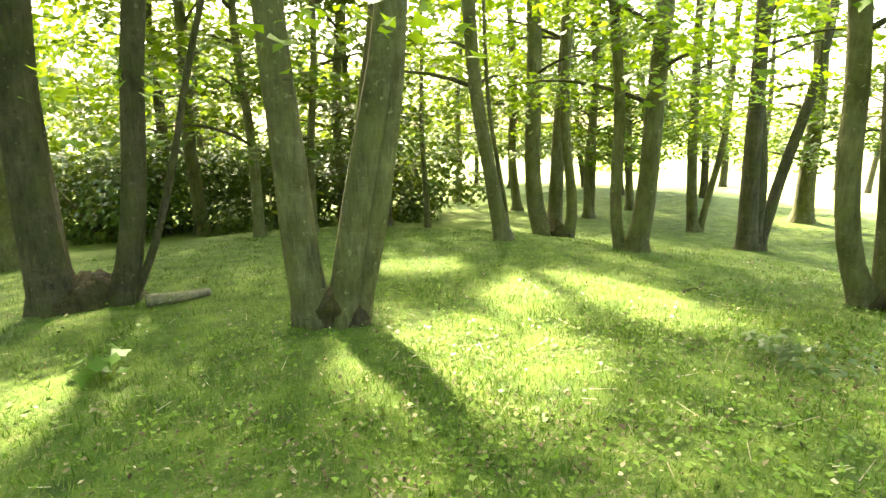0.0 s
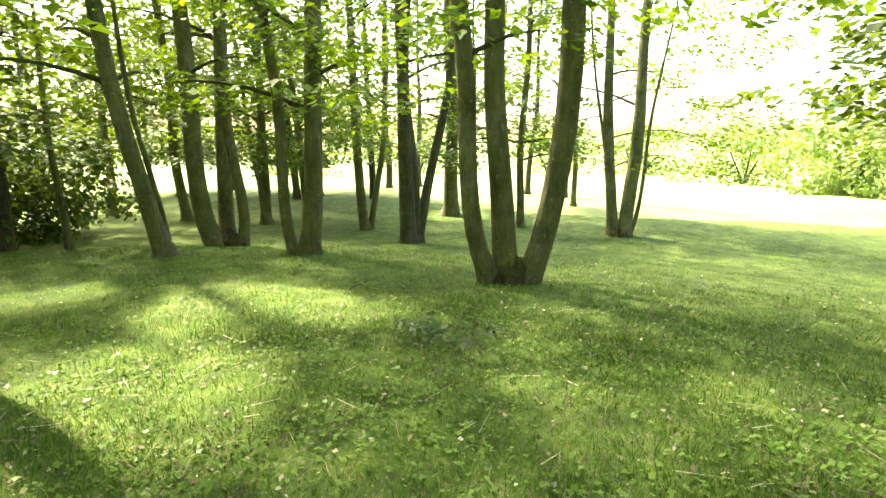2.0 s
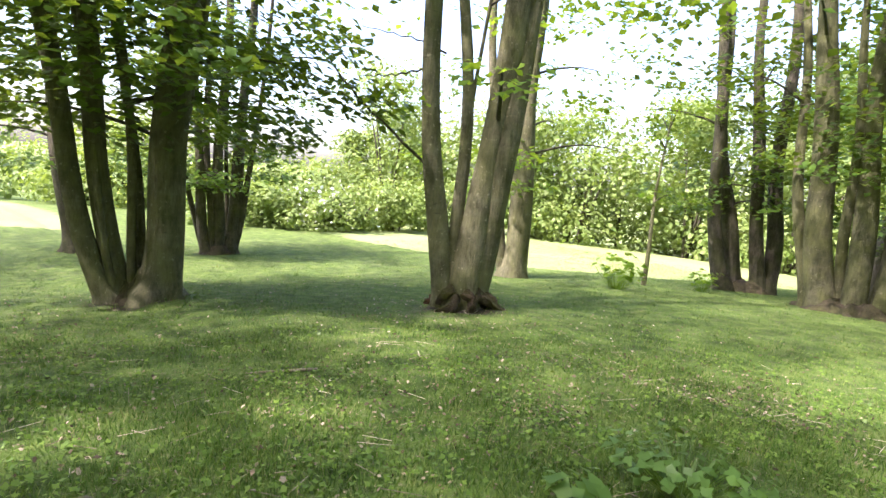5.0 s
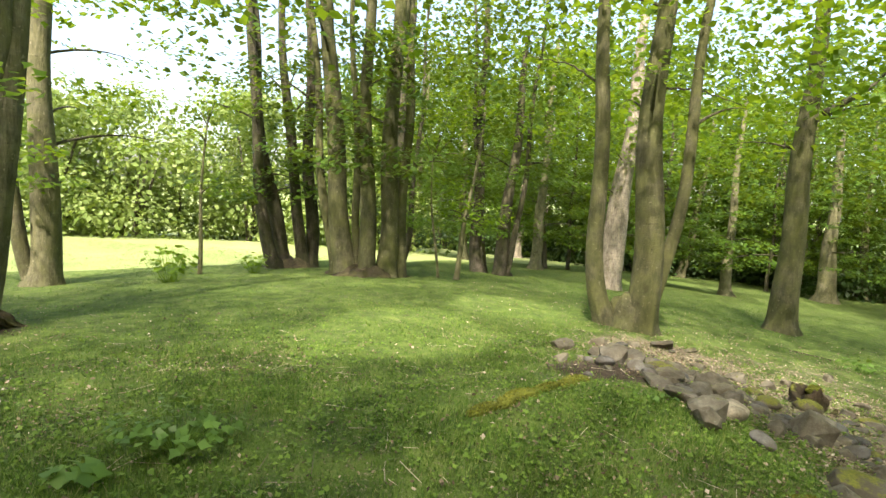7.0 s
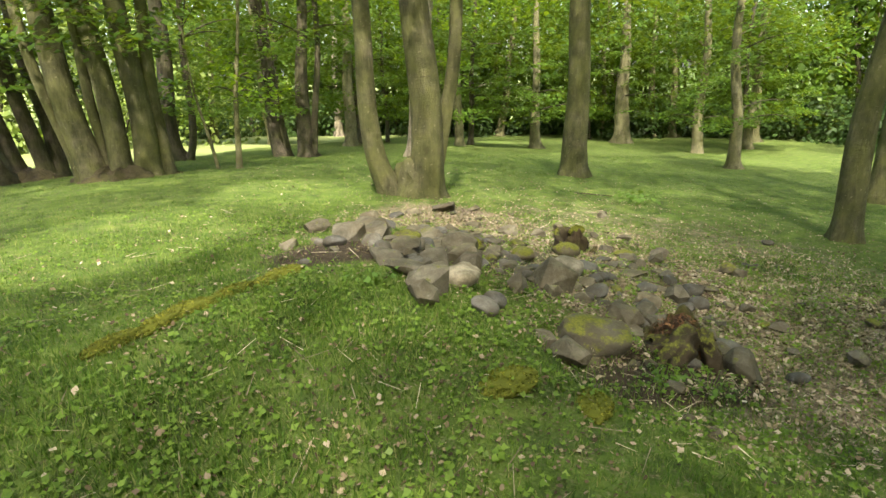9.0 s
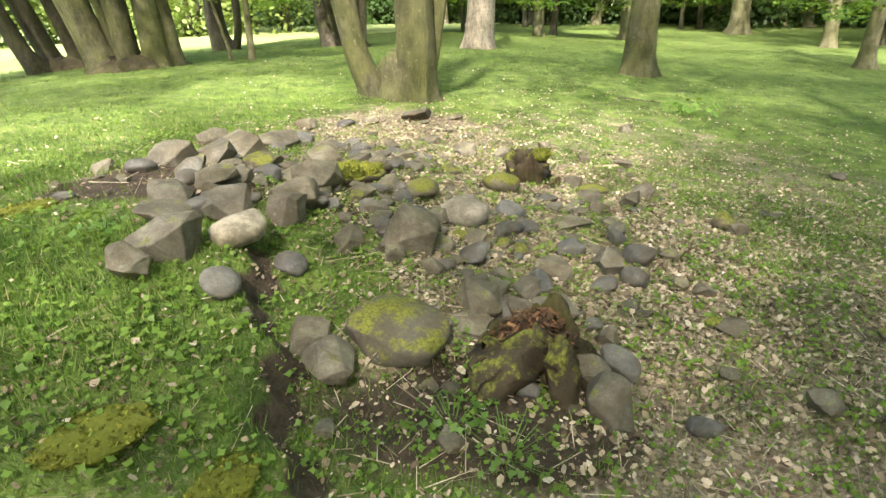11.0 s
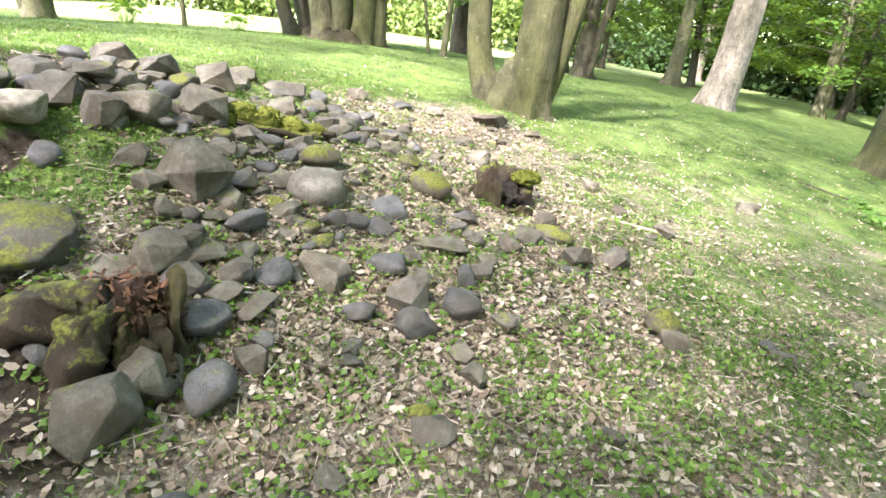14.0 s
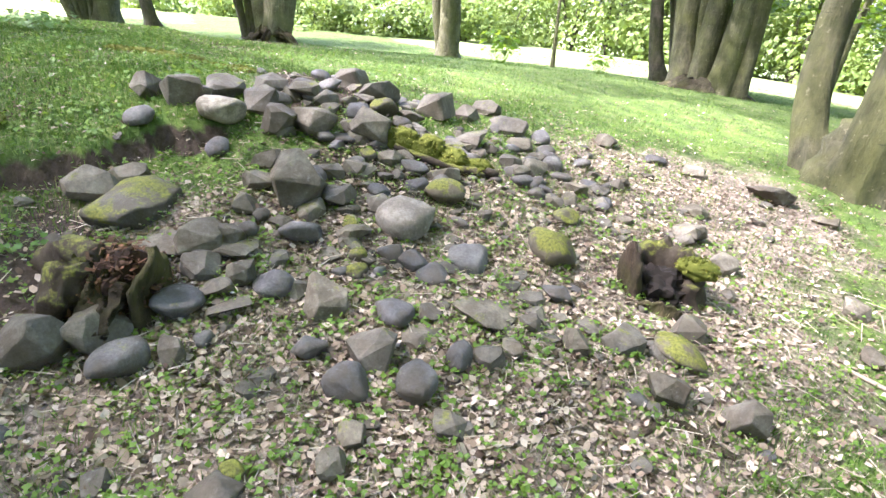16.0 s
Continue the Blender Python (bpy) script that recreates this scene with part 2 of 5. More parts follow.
MOSS = tint_material("moss_cushion", (0.0, (0.075, 0.085, 0.01)), (0.6, (0.16, 0.17, 0.02)), (1.0, (0.27, 0.255, 0.04)), scale=60.0)

# ---- the lie of the land ----
BUMPS = [(6, -4, 5, -0.04), (2.6, -6.5, 1.6, 0.222), (2, -9, 3, -0.003), (0, -3.5, 2.5, 0.151), (8, 3, 5, 1.03), (-4, -8, 5, -0.452), (4, -15, 6, 0.338), (12, -6, 5, 0.073), (14, 5, 7, -0.787), (-14, -22, 9, -0.438), (3, -28, 9, -0.006), (18, -8, 8, -0.667), (-8, 2, 8, -0.319), (9, -19, 6, -0.152), (0, -5.2, 1.1, -0.378), (-2.2, -5.5, 2, 0.229), (7, 2, 2.5, -0.37), (9, 8, 3, 0.051)]
rng = np.random.default_rng(7)


def smooth(a, b, v):
    t = np.clip((v - a) / (b - a), 0, 1)
    return t * t * (3 - 2 * t)


def lip(x, y):
    """Signed distance to the broken edge of the turf west of the heap (positive on the turf) and how far along it."""
    w = 0.05 * np.sin(y * 9.0) + 0.03 * np.sin(y * 23.0 + 1)
    return x - (1.74 + 0.30 * (-y - 5.5)) + w


def height(x, y):
    x, y = np.asarray(x, float), np.asarray(y, float)
    r = np.sqrt((x - 5) ** 2 + (y + 5) ** 2 + 25.0) - 5
    z = 0.202 -0.091 * 30 * np.tanh(r / 30) + +0.031 * 20 * np.tanh((x - 5) / 20) + +0.006 * 20 * np.tanh((y + 5) / 20)
    for cx, cy, s, a in BUMPS:
        z = z + a * np.exp(-((x - cx) ** 2 + (y - cy) ** 2) / (2 * s * s))
    z = z - 0.035 * np.clip(np.hypot(x - 5, y + 5) - 28, 0, 70)
    # small hummocks
    for k, (f, a) in enumerate(((0.9, 0.022), (2.3, 0.014), (6.1, 0.009), (13.7, 0.005))):
        z = z + (np.hypot(x - 2, y + 5) < 30) * a * np.sin(f * x + 1.7 * k + 1.3 * np.sin(f * 0.7 * y)) * np.cos(f * y * 1.1 - 0.6 * k + np.sin(f * 0.6 * x))
    # the core of the heap
    z = z + 0.15 * np.exp(-((x - 2.6) ** 2 + (y + 7.0) ** 2) / 0.85)
    # the sod stands a hand above the bare soil beside the heap
    along = smooth(-6.5, -6.0, y) * (1 - smooth(-4.9, -4.5, y))
    return z + along * (0.06 - 0.15 * (1 - smooth(-0.03, 0.04, lip(x, y))) * smooth(-0.9, -0.2, lip(x, y)))


def litter_mask(x, y):
    a = np.exp(-(((x - 0.05) / 1.8) ** 2 + ((y + 6.9) / 2.8) ** 2) ** 1.6)
    b = 0.66 * np.exp(-(((x + 1.3) / 2.6) ** 2 + ((y + 5.6) / 2.6) ** 2) ** 1.6)
    c = 0.8 * np.exp(-(((x - 1.0) / 1.6) ** 2 + ((y + 9.6) / 2.0) ** 2) ** 1.4)
    d = 0.54 * np.exp(-(((x - 8.4) / 1.1) ** 2 + ((y - 0.2) / 0.9) ** 2)) + 0.40 * np.exp(-(((x - 6.6) / 1.5) ** 2 + ((y + 5.8) / 0.9) ** 2))
    e = 0.5 * np.exp(-(((x - 6.0) / 0.9) ** 2 + ((y - 2.4) / 0.8) ** 2)) + 0.5 * np.exp(-(((x - 13.2) / 1.5) ** 2 + ((y + 4.8) / 1.5) ** 2)) + 0.5 * np.exp(-(((x - 10.2) / 1.2) ** 2 + ((y + 7.6) / 1.2) ** 2))
    g = 0.50 * np.exp(-(((x + 2.2) / 4.6) ** 2 + ((y + 8.8) / 5.0) ** 2) ** 1.5)
    h = 0.27 * np.exp(-(((x - 7.5) / 4.5) ** 2 + ((y + 1.5) / 5.0) ** 2) ** 1.5) + 0.5 * np.exp(-(((x - 6.4) / 0.9) ** 2 + ((y - 1.1) / 0.7) ** 2)) + 0.35 * np.exp(-(((x - 10.6) / 0.9) ** 2 + ((y - 0.4) / 0.7) ** 2)) + 0.3 * np.exp(-(((x - 8.3) / 0.8) ** 2 + ((y + 4.9) / 0.6) ** 2))
    turf = smooth(-0.02, 0.1, lip(x, y)) * smooth(-6.6, -5.9, y)
    sod = np.exp(-(((x - 1.65) / 0.5) ** 2 + ((y + 6.15) / 0.5) ** 2) ** 1.5)
    return np.clip(np.maximum.reduce([a, b, c, d, e, g, h]) * (1 - 0.9 * turf) * (1 - 0.75 * sod), 0, 1)


def soil_mask(x, y):
    f = lip(x, y)
    a = np.exp(-(((x - 0.75) / 0.75) ** 2 + ((y + 5.2) / 0.45) ** 2) ** 1.5)
    b = np.exp(-(((x - 2.6) / 0.9) ** 2 + ((y + 7.0) / 0.55) ** 2) ** 1.5)
    c = 0.8 * np.exp(-(((x - 1.3) / 0.6) ** 2 + ((y + 7.3) / 0.8) ** 2) ** 1.5)
    k = 0.75 * np.exp(-(((x - 13.23) / 1.1) ** 2 + ((y - -4.72) / 0.9) ** 2)) + 0.8 * np.exp(-(((x - 10.12) / 0.8) ** 2 + ((y - -7.89) / 0.7) ** 2))
    d = np.exp(-((f + 0.03) / 0.07) ** 2) * smooth(-6.4, -6.1, y) * (1 - smooth(-4.8, -4.5, y))
    return np.clip(np.maximum.reduce([a * (1 - smooth(-0.02, 0.08, f)), b, c, d, k]), 0, 1)


def field_mask(x, y):
    """The mown field beyond the wood's edge."""
    east = smooth(23.5, 25.5, x + 0.12 * y + 0.9 * np.sin(y * 0.35)) * smooth(-9, -6, y)
    south = smooth(-27.5, -30, y + 0.35 * x) * smooth(3, 8, x) * (1 - smooth(14, 40, x) * 0)
    north = smooth(15, 18, y) * smooth(7, 11, x)
    glade = smooth(20.2, 21.4, 0.82 * x - 0.565 * y + 0.4 * np.sin(y * 0.9)) * smooth(-14.5, -17, y)
    return np.clip(np.maximum.reduce([east, south, north, glade]), 0, 1)


def mesh_of(name, verts, faces, mat, smooth_shade=False):
    me = bpy.data.meshes.new(name)
    me.from_pydata(verts if isinstance(verts, list) else verts.tolist(), [], faces if isinstance(faces, list) else faces.tolist())
    me.materials.append(mat)
    if smooth_shade:
        me.polygons.foreach_set("use_smooth", [True] * len(me.polygons))
    me.update()
    return me


def poly_soup(name, verts, k, mat):
    """A mesh of separate k-gons from an (n * k, 3) array."""
    me = bpy.data.meshes.new(name)
    n = len(verts) // k
    me.vertices.add(n * k)
    me.vertices.foreach_set("co", np.ascontiguousarray(verts, dtype=np.float32).ravel())
    me.loops.add(n * k)
    me.loops.foreach_set("vertex_index", np.arange(n * k, dtype=np.int32))
    me.polygons.add(n)
    me.polygons.foreach_set("loop_start", np.arange(0, n * k, k, dtype=np.int32))
    me.materials.append(mat)
    me.update(calc_edges=True)
    return me


def part(name, me, parent, label=""):
    ob = new(name, me)
    ob.parent = parent
    if label:
        ob["label"] = label
    return ob


def axis(lo, hi, step, far, grow):
    a = [lo]
    while a[-1] < hi:
        a.append(a[-1] + step)
    s, v = step, a[-1]
    while v < far:
        s = min(s * grow, 60.0)
        v += s
        a.append(v)
    s, v, b = step, lo, []
    while v > -far:
        s = min(s * grow, 60.0)
        v -= s
        b.append(v)
    return np.array(b[::-1] + a)


def build_ground():
    gx, gy = axis(-2.4, 4.0, 0.06, 2500, 1.06), axis(-9.6, -3.2, 0.06, 2500, 1.06)
    X, Y = np.meshgrid(gx, gy)
    Z = height(X, Y)
    V = np.stack([X, Y, Z], -1).reshape(-1, 3)
    nx, ny = len(gx), len(gy)
    i = (np.arange(ny - 1)[:, None] * nx + np.arange(nx - 1)[None]).ravel()
    me = mesh_of("ground", V, np.stack([i, i + 1, i + nx + 1, i + nx], -1), GROUND, True)
    col = me.color_attributes.new("cover", "FLOAT_COLOR", "POINT")
    C = np.ones((len(V), 4), np.float32)
    C[:, 0], C[:, 1], C[:, 2] = litter_mask(V[:, 0], V[:, 1]), soil_mask(V[:, 0], V[:, 1]), field_mask(V[:, 0], V[:, 1])
    col.data.foreach_set("color", C.ravel())
    tagged(new("ground", me), "short woodland turf with bare litter patches on a low mound", "ground", kind="structure")


build_ground()


def ground_z(x, y):
    return float(height(x, y))


# ---- trees ----
LOBED = np.array([(0, -0.5, 0), (0.48, -0.14, 0.09), (0.2, 0.12, 0.02), (0, 0.55, -0.02), (-0.2, 0.12, 0.02), (-0.48, -0.14, 0.09)])
QUAD = np.array([(0, -0.5, 0), (0.36, 0.0, 0.08), (0, 0.5, 0), (-0.36, 0.0, 0.08)])
PATCHES = [(6.6, 1.2, 0.95, 0.95), (8.28, 2.01, 0.97, 0.96), (4.09, 1.71, 0.43, 0.6), (8.59, 1.06, 0.51, 0.52), (7.44, 3.83, 0.65, 0.53), (21.24, 7.12, 1.15, 1.21), (8.77, -5.6, 0.58, 0.58), (7.82, -4.01, 0.31, 0.32), (8.16, -2.92, 0.26, 0.3), (18.46, -7.67, 1.02, 0.94), (5.74, -8.29, 0.59, 1.38), (4.85, -8.9, 1.1, 1.7), (7.87, -1.0, 0.22, 0.28), (-17.08, -22.18, 1.98, 1.98), (-9.8, -35.6, 1.82, 1.82), (14.01, -16.92, 1.97, 1.97), (3.3, -11.83, 1.16, 1.45), (14.5, -21.0, 3.6, 3.0), (10.6, -25.2, 3.0, 2.6), (13.0, -28.0, 6.0, 4.0), (7.5, -31.0, 4.0, 3.5), (28.0, -1.0, 4.0, 6.0), (29.0, 8.0, 5.0, 6.0)]


def rotate_leaves(c, size, normal, template):
    """Leaves of the template's shape about the centres c, each facing its normal and turned at random."""
    n = len(c)
    normal = normal / np.linalg.norm(normal, axis=1, keepdims=True)
    ref = rng.normal(size=(n, 3))
    u = np.cross(normal, ref)
    u /= np.linalg.norm(u, axis=1, keepdims=True) + 1e-9
    v = np.cross(normal, u)
    t = template[None] * size[:, None, None]
    return (c[:, None] + t[..., :1] * u[:, None] + t[..., 1:2] * v[:, None] + t[..., 2:] * normal[:, None]).reshape(-1, 3)


def in_patch(p):
    """Leaves whose shade would fall on the sunlit clearings: gaps in the canopy."""
    k = (p[:, 2] - height(p[:, 0], p[:, 1])) / SUN.z
    gx, gy = p[:, 0] - SUN.x * k, p[:, 1] - SUN.y * k
    hit = np.zeros(len(p), bool)
    for x, y, rx, ry in PATCHES:
        hit |= ((gx - x) / rx) ** 2 + ((gy - y) / ry) ** 2 < 1
    return hit


def tube(path, radii, sides, flare=0.0, lobes=5, wob=0.04, seed=0):
    """A knobbly tapering stem along the path, spread into root lobes at its foot."""
    r0 = np.random.default_rng(seed)
    ph = r0.uniform(0, 6.28, 4)
    path, radii = np.array(path, float), np.array(radii, float)
    tang = np.gradient(path, axis=0)
    tang /= np.linalg.norm(tang, axis=1, keepdims=True)
    side = np.cross(tang, (0.3, 0.9, 0.1))
    side /= np.linalg.norm(side, axis=1, keepdims=True)
    other = np.cross(tang, side)
    a = np.linspace(0, 2 * np.pi, sides, endpoint=False)
    V = []
    for i, (p, r) in enumerate(zip(path, radii)):
        up = p[2] - path[0][2]
        f = flare * math.exp(-max(up - 0.22, 0) / (radii[0] * 0.55 + 0.05))
        rr = r * (1 + wob * np.sin(2 * a + ph[0] + up * 1.3) + wob * 0.8 * np.sin(3 * a + ph[1] - up * 2.1) + 0.5 * wob * np.sin(7 * a + ph[2] + up))
        rr = rr * (1 + f * (0.3 + 0.95 * np.maximum(0, np.sin(lobes * a + ph[3] + 0.5 * np.sin(a + ph[1]))) ** 1.3))
        V.append(p + rr[:, None] * (np.cos(a)[:, None] * side[i] + np.sin(a)[:, None] * other[i]))
    V = np.concatenate(V)
    F = []
    for i in range(len(path) - 1):
        for j in range(sides):
            k = (j + 1) % sides
            F.append((i * sides + j, i * sides + k, (i + 1) * sides + k, (i + 1) * sides + j))
    F.append(tuple((len(path) - 1) * sides + j for j in range(sides)))
    return V, F


def stem_path(foot, lean, tall, bend, seed, hub=(0.0, 0.0), pull=0.12, steps=24, curl=0.45):
    r0 = np.random.default_rng(seed)
    ph = r0.uniform(0, 6.28, 2)
    P = []
    out = np.array(hub)
    for i in range(steps):
        h = -0.25 + (tall + 0.25) * (i / (steps - 1)) ** 2.1
        k = max(h, 0)
        u = 4.5 * math.tanh(k / 4.5) + 0.35 * (k - 4.5 * math.tanh(k / 4.5))
        s = bend * min(k, 3.0) / 3.0 * (1 - min(k, 6.0) / 6.0)
        w = 0.035 * min(k, 2.0)
        g = pull * math.exp(-k / curl)
        P.append((foot[0] + g * (out[0] - foot[0]) + lean[0] * u - lean[0] * 3 * s + w * math.sin(1.1 * k + ph[0]), foot[1] + g * (out[1] - foot[1]) + lean[1] * u - lean[1] * 3 * s + w * math.sin(0.9 * k + ph[1]), foot[2] + h))
    return np.array(P)


def spray_leaves(c, out, n, rad, size):
    """A flat layered spray of leaves that hangs outward from c."""
    a, d = rng.uniform(0, 2 * np.pi, n), rad * np.sqrt(rng.uniform(0, 1, n))
    p = np.stack([c[0] + d * np.cos(a), c[1] + d * np.sin(a), c[2] + rng.normal(0, 0.09, n) - 0.22 * d], -1)
    nor = np.stack([rng.normal(0, 0.38, n) + 0.3 * out[0], rng.normal(0, 0.38, n) + 0.3 * out[1], np.ones(n)], -1)
    return p, nor, rng.uniform(0.7, 1.25, n) * size


def tree(x, y, yaw, stems, tall=11.0, low=2.6, sprays=18, spread=2.6, canopy=620, bark=None, leaf=None, leaf_size=0.125, bend=0.0, flare=0.9, sides=16, label="", reach=None, pull=0.5, wide=3.8, curl=0.45, stool=1.0, group="trees of the wood", per=64):
    """A tree of one or more stems. stems: (across, behind, lean across, radius) as seen along yaw."""
    bark, leaf = bark or BARK, leaf or LEAF
    seed = int(abs(x * 131 + y * 977)) + 3
    r0 = np.random.default_rng(seed)
    f = np.array((math.cos(radians(yaw)), math.sin(radians(yaw))))
    rt = np.array((f[1], -f[0]))
    root = new("tree")
    root.location = (x, y, ground_z(x, y))
    gz = ground_z(x, y)
    tagged(root, label or "tall sycamore with grey-green bark rooted in the turf", "tree", group)
    paths = []
    hub = rt * float(np.mean([s[0] for s in stems])) + f * 0.5 * float(np.mean([s[1] for s in stems])) if len(stems) > 1 else (0.0, 0.0)
    for k, (across, behind, lean, rad) in enumerate(stems):
        foot = rt * across + f * behind * 0.5
        hub = hub if len(stems) > 1 else foot
        fz = ground_z(x + foot[0], y + foot[1]) - gz
        deep = r0.normal(0, 0.03)
        ln = rt * lean + f * deep
        hi = tall * (0.85 + 0.3 * r0.random()) * min(1.0, 0.45 + rad * 5)
        P = stem_path((foot[0], foot[1], fz), ln, hi, bend, seed + k, hub, pull, curl=curl)
        R = rad * (1.08 - 0.75 * (np.clip(P[:, 2] - fz, 0, None) / hi) ** 0.9)
        V, F = tube(P, R, sides if rad > 0.07 else 8, flare if rad > 0.05 else 0.25, int(r0.integers(4, 7)), seed=seed + k)
        part("trunk" if len(stems) == 1 else "stem", mesh_of("stem", V, F, bark, True), root)
        paths.append((P, R, fz))
    big = [q for q in paths if q[1][0] > 0.045] or paths
    if len(stems) > 2:
        # the shared stool from which the stems rise
        m = np.mean([(q[0][2][0], q[0][2][1]) for q in big], axis=0)
        w = 0.8 * max(np.hypot(q[0][2][0] - m[0], q[0][2][1] - m[1]) for q in big) + 0.08
        V, F = tube([(m[0], m[1], h * stool) for h in (-0.3, -0.03, 0.02, 0.07, 0.12, 0.17, 0.22, 0.26, 0.29)], [w * k for k in (1.3, 1.15, 1.04, 0.95, 0.86, 0.76, 0.64, 0.45, 0.2)], 40, 0.2, 7, 0.1, seed)
        V = np.array([v + 0.085 * np.array(noise.noise_vector(Vector(v) * 6.0)) + 0.04 * np.array(noise.noise_vector(Vector(v) * 17.0)) for v in V])
        part("stool", mesh_of("stool", V, F, bark if stool > 1.2 else BARK_BASE, True), root, "gnarled earthy stool of roots and old wood")
    # low sprays with their branches
    cs, ns, ss = [], [], []
    limbs = 0
    for k in range(sprays):
        P, R, fz = big[int(r0.integers(len(big)))]
        z0 = low + (6.5 - low) * r0.random() ** 1.2
        i = int(np.clip(np.searchsorted(P[:, 2] - fz, z0 * 0.86), 1, len(P) - 2))
        if reach is None:
            a = r0.uniform(0, 2 * math.pi)
        else:
            a = radians(reach) + r0.normal(0, 0.75)
        d = spread * (0.25 + 0.75 * r0.random())
        o = np.array((math.cos(a), math.sin(a)))
        tip = np.array((P[i][0] + o[0] * d, P[i][1] + o[1] * d, z0 + fz))
        c, nn, s = spray_leaves(tip, o, per, 0.55 + 0.35 * r0.random(), leaf_size)
        cs.append(c), ns.append(nn), ss.append(s)
        if limbs < 7 and k % 2 == 0:
            s0 = P[i]
            mid_p = s0 * 0.45 + tip * 0.55 + np.array((0, 0, 0.18 * d))
            t = np.linspace(0, 1, 7)[:, None]
            B = (1 - t) ** 2 * s0 + 2 * t * (1 - t) * mid_p + t * t * tip
            V, F = tube(B, np.linspace(min(0.03, R[i] * 0.4) + 0.008, 0.006, 7), 6, 0, seed=seed + k)
            part("branch", mesh_of("branch", V, F, BARK_DARK, True), root)
            limbs += 1
    if cs:
        c, nn, s = np.concatenate(cs), np.concatenate(ns), np.concatenate(ss)
        keep = ~in_patch(c + np.array((x, y, gz)))
        shape = LOBED if leaf == LEAF else QUAD
        part("crown", poly_soup("crown", rotate_leaves(c[keep], s[keep], nn[keep], shape), len(shape), leaf), root, "bright green leaves in layered sprays")
    # the high canopy, its leaves hanging in clumps
    if canopy:
        hi = [q[0][-1] for q in big]
        n = int(canopy * 3.2)
        m = max(6, n // 24)
        top = np.array(hi)[rng.integers(len(hi), size=m)]
        a, d = rng.uniform(0, 2 * np.pi, m), wide * np.sqrt(rng.uniform(0, 1, m))
        hub_c = np.stack([top[:, 0] * 0.8 + d * np.cos(a), top[:, 1] * 0.8 + d * np.sin(a), rng.uniform(5.0, 12.5, m)], -1)
        c = hub_c[rng.integers(m, size=n)] + rng.normal(0, 1, (n, 3)) * (0.62, 0.62, 0.22)
        nn = np.stack([rng.normal(0, 0.55, n), rng.normal(0, 0.55, n), np.ones(n)], -1)
        keep = ~in_patch(c + np.array((x, y, gz)))
        part("canopy", poly_soup("canopy", rotate_leaves(c[keep], rng.uniform(0.13, 0.3, keep.sum()), nn[keep], QUAD), 4, leaf), root, "high leaves of the crown")
    return root


def bare_limb(root, points, rad):
    """A thin dead branch of a tree, through places in the world."""
    P = np.array(points) - np.array(root.location)
    t = np.linspace(0, len(P) - 1, 5 * len(P))
    B = np.stack([np.interp(t, range(len(P)), P[:, k]) for k in range(3)], -1)
    B[1:-1] = (B[:-2] + 2 * B[1:-1] + B[2:]) / 4 + 0.015 * np.sin(np.arange(len(B) - 2)[:, None] * (1.7, 2.3, 2.9))
    V, F = tube(B, np.linspace(rad, 0.005, len(B)), 7, 0, seed=4)
    part("branch", mesh_of("branch", V, F, BARK_DARK, True), root, "dark bare branch")


def bush(x, y, rx, rz, n, leaf, size=0.34, base=0.2, label="", stems=3, blossom=0, name="bush", cat="bush"):
    """A shrub or round tree of leaf clumps on a few stems."""
    root = new(name)
    gz = ground_z(x, y)
    root.location = (x, y, gz)
    tagged(root, label or "dense leafy bush at the edge of the field", cat, "bushes round the wood")
    r0 = np.random.default_rng(int(abs(x * 37 + y * 91)) + 11)
    for k in range(stems):
        a = r0.uniform(0, 6.28)
        top = np.array((0.45 * rx * math.cos(a), 0.45 * rx * math.sin(a), rz * 1.1))
        V, F = tube([(0.06 * math.cos(a), 0.06 * math.sin(a), -0.3), top * 0.25, top * 0.6, top], [0.03 * rx, 0.025 * rx, 0.018 * rx, 0.008 * rx], 7, 0.3, seed=k)
        part("stem", mesh_of("stem", V, F, BARK_DARK, True), root)
    m = max(9, int(9 * rx))
    lobes = np.stack([rx * 0.8 * r0.normal(0, 0.6, m), rx * 0.8 * r0.normal(0, 0.6, m), base + rz * (0.08 + 1.45 * r0.random(m))], -1)
    pick = r0.integers(m, size=n)
    v = r0.normal(size=(n, 3))
    v /= np.linalg.norm(v, axis=1, keepdims=True)
    rad = (0.32 + 0.25 * r0.random(m))[pick] * rx
    c = lobes[pick] + v * (rad * r0.uniform(0.55, 1.05, n))[:, None] * np.array((1, 1, 0.75))
    c[:, 2] = np.maximum(c[:, 2], 0.05)
    nn = v + np.array((0, 0, 0.7)) + r0.normal(0, 0.4, (n, 3))
    part("crown", poly_soup("crown", rotate_leaves(c, r0.uniform(0.7, 1.4, n) * size * 1.15, nn, QUAD), 4, leaf), root, "mass of small leaves")
    if blossom:
        c = lobes[r0.integers(m, size=blossom)] + r0.normal(0, 0.35 * rx, (blossom, 3))
        part("blossom", poly_soup("blossom", rotate_leaves(c, r0.uniform(0.1, 0.22, blossom), r0.normal(size=(blossom, 3)), QUAD), 4, BLOSSOM), root, "white blossom")
    return root


tree(5.92, 2.59, 62.0, [(-0.14, -0.08, -0.011, 0.133), (0.24, 0.06, 0.134, 0.119), (0.38, 0.35, 0.126, 0.105), (0.14, 0.5, 0.16, 0.03)], sprays=2, low=4.5, label='clump of three smooth sycamore stems above a sunlit patch', canopy=700, wide=5.5)
